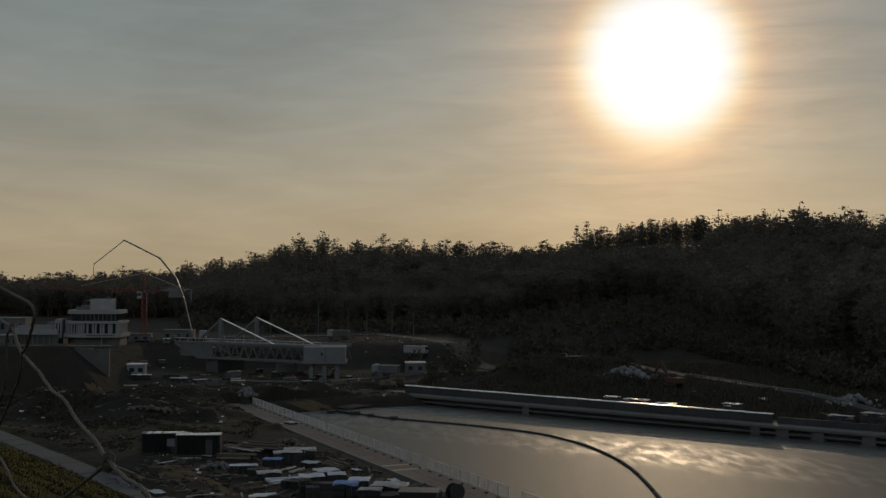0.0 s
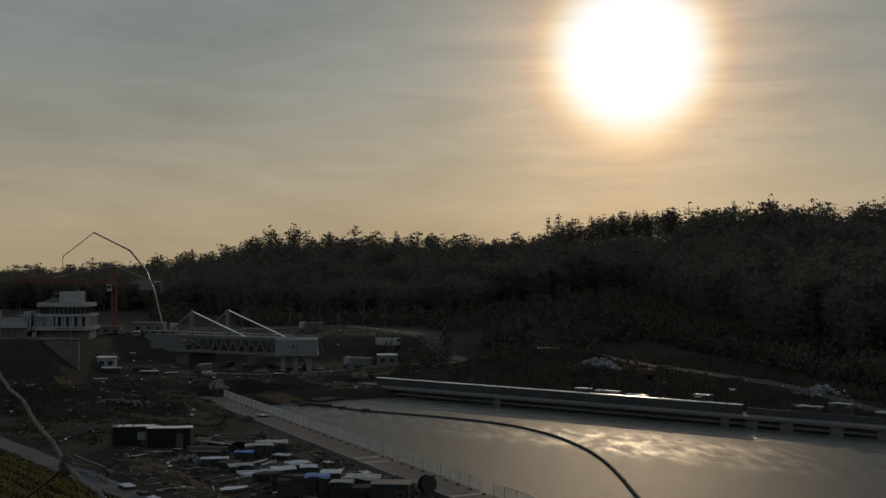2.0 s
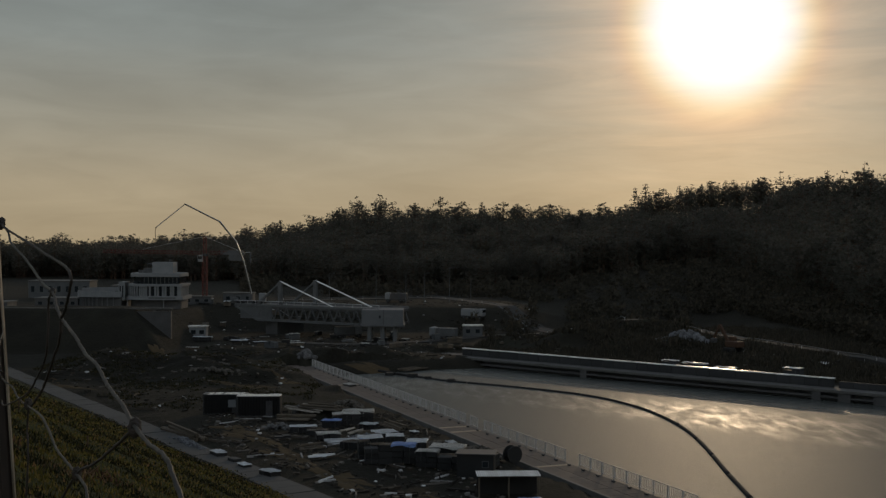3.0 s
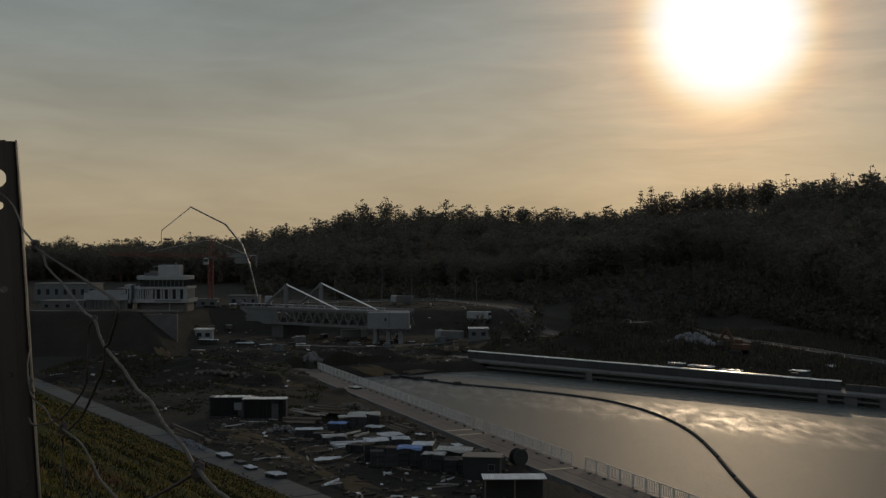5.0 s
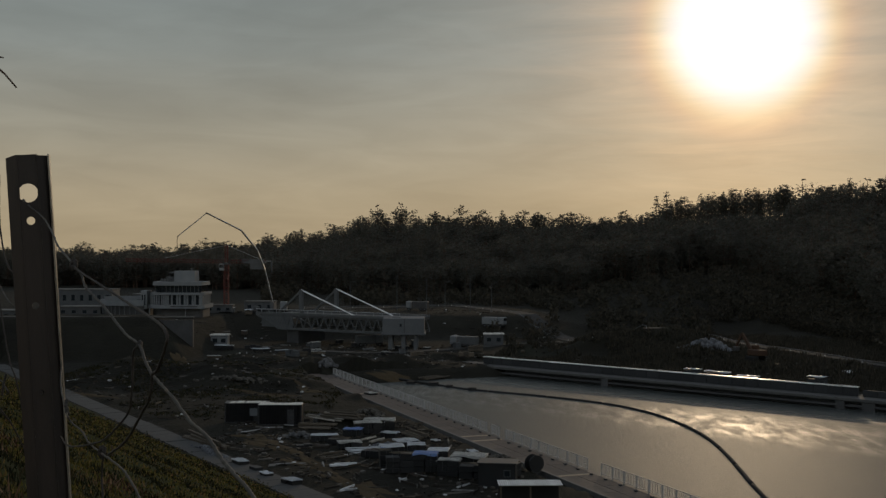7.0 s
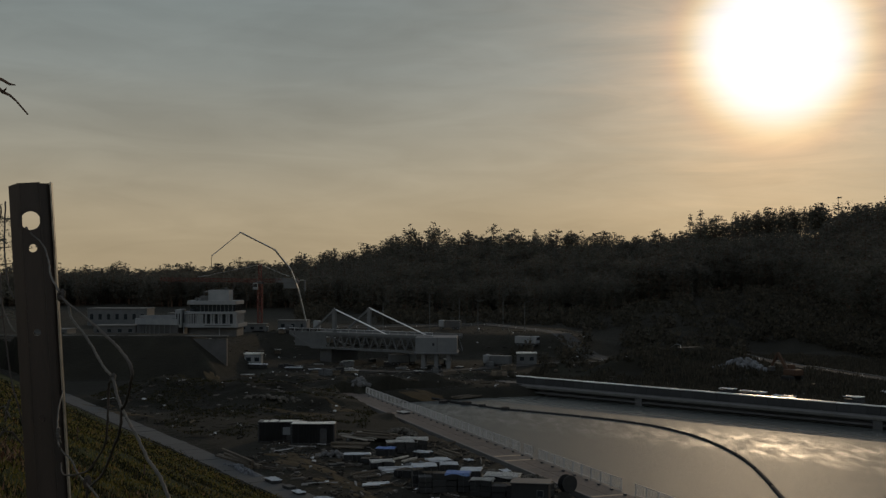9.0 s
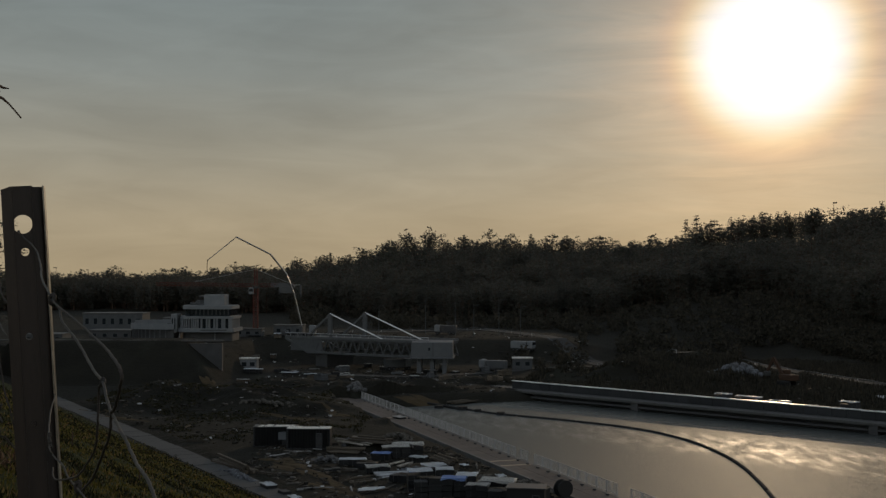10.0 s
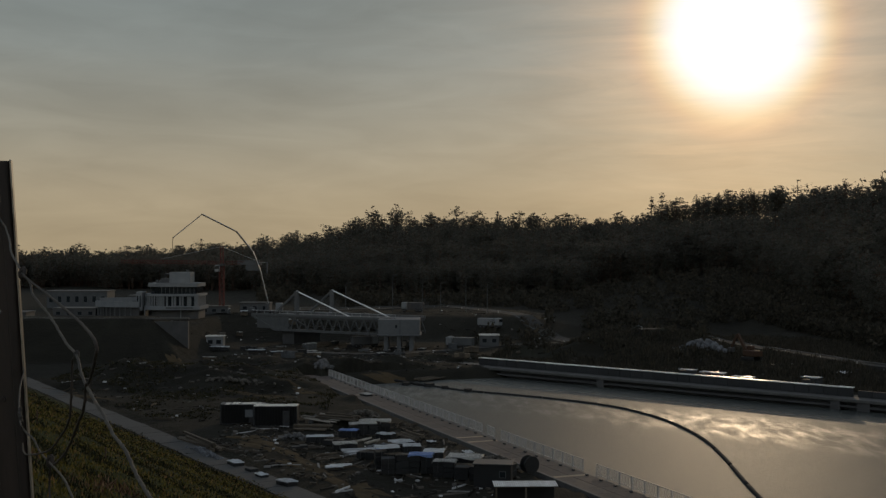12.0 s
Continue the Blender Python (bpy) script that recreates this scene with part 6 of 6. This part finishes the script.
def make_post():
    p = thing("fence_post", "dark rusty steel channel fence post with punched holes", "fence post")
    H = 1.80
    # x across, z up; the top at H
    p.matrix_basis = Matrix.Translation((-0.785, 1.998, 24.160 - H * 0.998)) @ pose(0.1125, 0, 0) @ pose(0, 0, 0, 0, -3.6, 14)
    holes = [(0.0035, H - 0.066, 0.0163), (0.005, H - 0.114, 0.007), (0.004, H - 0.26, 0.006)]
    part("web", plate_with_holes(-0.014, 0.022, 0, H, holes, 0.003), M_RUST, p)
    part("side_fold", prism([(0.022, 0.0), (0.0375, 0.012), (0.0375, 0.016), (0.022, 0.003)], 0, H - 0.002), M_RUST, p)
    for x in (-0.0115, 0.0205):
        part("rolled_edge", tube(bmesh.new(), [(x, 0.0, 0.0), (x, 0.0, H - 0.001)], 0.0016, 8), M_RUST, p)
    bm = bmesh.new()
    prof = [(-0.031, 0.012), (-0.014, 0.0), (-0.014, 0.003), (-0.029, 0.015)]
    v0 = [bm.verts.new((x, y, 0)) for x, y in prof]
    v1 = [bm.verts.new((x, y, H - (0.004 if i in (0, 3) else 0))) for i, (x, y) in enumerate(prof)]
    for i in range(4):
        bm.faces.new((v0[i], v0[(i + 1) % 4], v1[(i + 1) % 4], v1[i]))
    bm.faces.new(v1)
    bm.faces.new(v0[::-1])
    bmesh.ops.recalc_face_normals(bm, faces=bm.faces)
    part("flange", bm, M_RUST, p)
    part("lip", box(0.0375, 0.0405, 0.006, 0.03, 0, H, 0.0008), M_LITEDGE, p, "steel edge with sunlight put into its colour")
    for z, r in ((H - 0.41, 0.005), (H - 0.62, 0.005)):
        bm = bmesh.new()
        bmesh.ops.create_cone(bm, cap_ends=True, segments=8, radius1=r, radius2=r * 0.8, depth=0.006, matrix=pose(0.004, -0.003, z, 90, 0, 0))
        part("rivet", bm, M_RUST, p)


make_post()


def wire(parent, pts, r, mat, twist=True, name="strand"):
    line = smoothline(pts, 9)
    rng = random.Random(len(pts))
    line = [v + Vector((rng.uniform(-1, 1), rng.uniform(-1, 1), rng.uniform(-1, 1))) * r * 0.25 for v in line]
    part(name, tube(bmesh.new(), line, [r * (1 + 0.12 * math.sin(i * 1.9)) for i in range(len(line))], 8), mat, parent, smooth=True)


def knot(parent, at, r, mat):
    bm = bmesh.new()
    for k in range(3):
        pts = []
        for i in range(9):
            a = i / 8 * math.tau * 1.2 + k * 2
            pts.append(Vector(at) + Vector((r * 0.75 * math.cos(a), r * 0.4 * math.sin(a * 0.7 + k), r * (0.9 * math.sin(a) + 0.4 * (k - 1)))))
        tube(bm, pts, r * 0.38, 6)
    part("knot", bm, mat, parent, smooth=True)


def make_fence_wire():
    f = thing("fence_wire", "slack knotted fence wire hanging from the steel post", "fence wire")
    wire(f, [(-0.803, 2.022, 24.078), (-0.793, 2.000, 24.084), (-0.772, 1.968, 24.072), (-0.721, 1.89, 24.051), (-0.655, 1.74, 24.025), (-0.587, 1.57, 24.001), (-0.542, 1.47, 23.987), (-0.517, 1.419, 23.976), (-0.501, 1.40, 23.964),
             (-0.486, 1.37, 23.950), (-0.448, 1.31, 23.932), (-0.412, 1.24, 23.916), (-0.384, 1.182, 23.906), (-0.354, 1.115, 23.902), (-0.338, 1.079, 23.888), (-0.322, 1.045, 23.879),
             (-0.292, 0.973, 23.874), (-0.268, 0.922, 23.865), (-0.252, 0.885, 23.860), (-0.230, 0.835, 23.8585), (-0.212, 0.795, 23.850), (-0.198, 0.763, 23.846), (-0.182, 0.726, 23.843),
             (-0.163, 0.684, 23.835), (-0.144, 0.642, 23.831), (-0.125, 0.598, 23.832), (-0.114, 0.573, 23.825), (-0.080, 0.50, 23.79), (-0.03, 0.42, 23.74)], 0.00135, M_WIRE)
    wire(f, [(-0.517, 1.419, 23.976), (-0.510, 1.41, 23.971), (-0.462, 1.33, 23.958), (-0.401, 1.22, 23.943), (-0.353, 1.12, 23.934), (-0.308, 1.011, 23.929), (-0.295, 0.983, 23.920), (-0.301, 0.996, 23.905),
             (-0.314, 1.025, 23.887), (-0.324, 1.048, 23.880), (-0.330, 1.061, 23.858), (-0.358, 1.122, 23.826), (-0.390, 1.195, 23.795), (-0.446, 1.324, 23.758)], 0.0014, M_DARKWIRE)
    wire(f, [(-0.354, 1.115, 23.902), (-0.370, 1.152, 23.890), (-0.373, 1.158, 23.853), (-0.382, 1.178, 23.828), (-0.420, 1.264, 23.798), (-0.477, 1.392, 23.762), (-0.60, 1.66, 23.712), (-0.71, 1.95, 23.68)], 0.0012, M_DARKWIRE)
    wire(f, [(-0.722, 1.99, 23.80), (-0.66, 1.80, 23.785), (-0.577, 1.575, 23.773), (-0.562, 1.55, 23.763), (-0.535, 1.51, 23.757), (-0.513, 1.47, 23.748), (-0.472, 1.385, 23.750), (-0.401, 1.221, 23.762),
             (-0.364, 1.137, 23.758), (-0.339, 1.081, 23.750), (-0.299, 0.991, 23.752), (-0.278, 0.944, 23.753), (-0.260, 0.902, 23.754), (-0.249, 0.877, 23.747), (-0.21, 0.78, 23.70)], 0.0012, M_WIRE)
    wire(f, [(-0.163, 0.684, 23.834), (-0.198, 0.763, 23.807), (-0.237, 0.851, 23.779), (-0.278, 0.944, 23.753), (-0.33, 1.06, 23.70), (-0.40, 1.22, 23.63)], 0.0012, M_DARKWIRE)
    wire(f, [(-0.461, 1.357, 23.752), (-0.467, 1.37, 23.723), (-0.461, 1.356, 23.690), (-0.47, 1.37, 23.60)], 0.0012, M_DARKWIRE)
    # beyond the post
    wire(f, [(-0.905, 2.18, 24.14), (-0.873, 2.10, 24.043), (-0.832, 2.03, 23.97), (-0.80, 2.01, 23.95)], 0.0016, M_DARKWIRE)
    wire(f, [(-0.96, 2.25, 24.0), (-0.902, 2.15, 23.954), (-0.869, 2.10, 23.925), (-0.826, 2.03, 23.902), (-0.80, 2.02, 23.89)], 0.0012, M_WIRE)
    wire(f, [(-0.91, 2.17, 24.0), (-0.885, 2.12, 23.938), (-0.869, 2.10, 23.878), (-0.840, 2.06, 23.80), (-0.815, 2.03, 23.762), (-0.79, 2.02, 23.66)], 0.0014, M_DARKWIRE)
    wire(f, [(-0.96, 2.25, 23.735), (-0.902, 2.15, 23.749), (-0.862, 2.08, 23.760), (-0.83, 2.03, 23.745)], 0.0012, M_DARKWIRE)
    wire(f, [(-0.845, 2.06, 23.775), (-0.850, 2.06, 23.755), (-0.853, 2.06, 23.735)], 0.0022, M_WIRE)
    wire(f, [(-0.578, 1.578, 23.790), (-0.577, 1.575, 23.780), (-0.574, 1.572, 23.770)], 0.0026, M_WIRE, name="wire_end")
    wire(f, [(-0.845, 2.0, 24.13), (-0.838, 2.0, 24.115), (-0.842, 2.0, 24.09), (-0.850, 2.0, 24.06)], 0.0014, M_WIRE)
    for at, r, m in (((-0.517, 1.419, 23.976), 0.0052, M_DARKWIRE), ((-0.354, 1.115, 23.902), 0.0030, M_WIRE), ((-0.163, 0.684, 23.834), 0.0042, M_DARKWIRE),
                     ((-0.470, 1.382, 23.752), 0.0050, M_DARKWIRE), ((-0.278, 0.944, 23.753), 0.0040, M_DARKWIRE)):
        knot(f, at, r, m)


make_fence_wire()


def make_twig():
    t = thing("bare_twig", "thin bare dark twig reaching past the fence post", "twig")
    for pts, r in (([(-1.30, 2.62, 24.52), (-1.15, 2.61, 24.47), (-1.091, 2.605, 24.418), (-1.075, 2.605, 24.411), (-1.059, 2.605, 24.397), (-1.032, 2.605, 24.366)], (0.006, 0.005, 0.004, 0.003, 0.0022, 0.0018)),
                   ([(-1.15, 2.61, 24.47), (-1.092, 2.605, 24.446), (-1.075, 2.605, 24.436), (-1.061, 2.605, 24.434)], (0.004, 0.0035, 0.003, 0.0012)),
                   ([(-1.091, 2.605, 24.418), (-1.082, 2.60, 24.424), (-1.080, 2.60, 24.428)], (0.003, 0.002, 0.001)),
                   ([(-1.30, 2.62, 24.52), (-1.6, 2.7, 24.3), (-1.75, 2.75, 23.6), (-1.8, 2.8, 22.2)], (0.006, 0.009, 0.012, 0.016))):
        part("twig_stem", tube(bmesh.new(), pts, list(r), 7), M_BARK, t, smooth=True)


make_twig()


def make_brambles():
    """Thin dead stems tangled about the foot of the fence."""
    rng = random.Random(8)
    for i in range(7):
        t = thing("bramble_stem", "thin dry bramble stem arching beside the fence post", "bramble", "bramble stems")
        x, y = rng.uniform(-1.35, -0.92), rng.uniform(2.2, 3.0)
        z = G(x, y)
        h, dx, dy = rng.uniform(0.8, 1.3), rng.uniform(-0.2, 0.12), rng.uniform(-0.2, 0.2)
        top = (x + dx, y + dy, z + h)
        end = (x + dx * 1.9, y + dy * 2, z + h * rng.uniform(0.6, 0.95))
        line = smoothline([(x, y, z - 0.05), (x + dx * 0.2, y + dy * 0.3, z + h * 0.6), top, end], 6)
        t.location = (x, y, z)
        rel = [v - Vector((x, y, z)) for v in line]
        part("stem", tube(bmesh.new(), rel, [0.0035 - 0.0022 * k / len(rel) for k in range(len(rel))], 6), M_DARKWIRE, t, smooth=True)
        for k in range(5, len(rel) - 1, 3):
            a = rng.uniform(0, math.tau)
            tip = rel[k] + Vector((0.07 * math.cos(a), 0.07 * math.sin(a), rng.uniform(-0.02, 0.08)))
            part("side_shoot", tube(bmesh.new(), [rel[k], (rel[k] + tip) / 2 + Vector((0, 0, 0.01)), tip], [0.0014, 0.001, 0.0006], 5), M_DARKWIRE, t, smooth=True)


make_brambles()
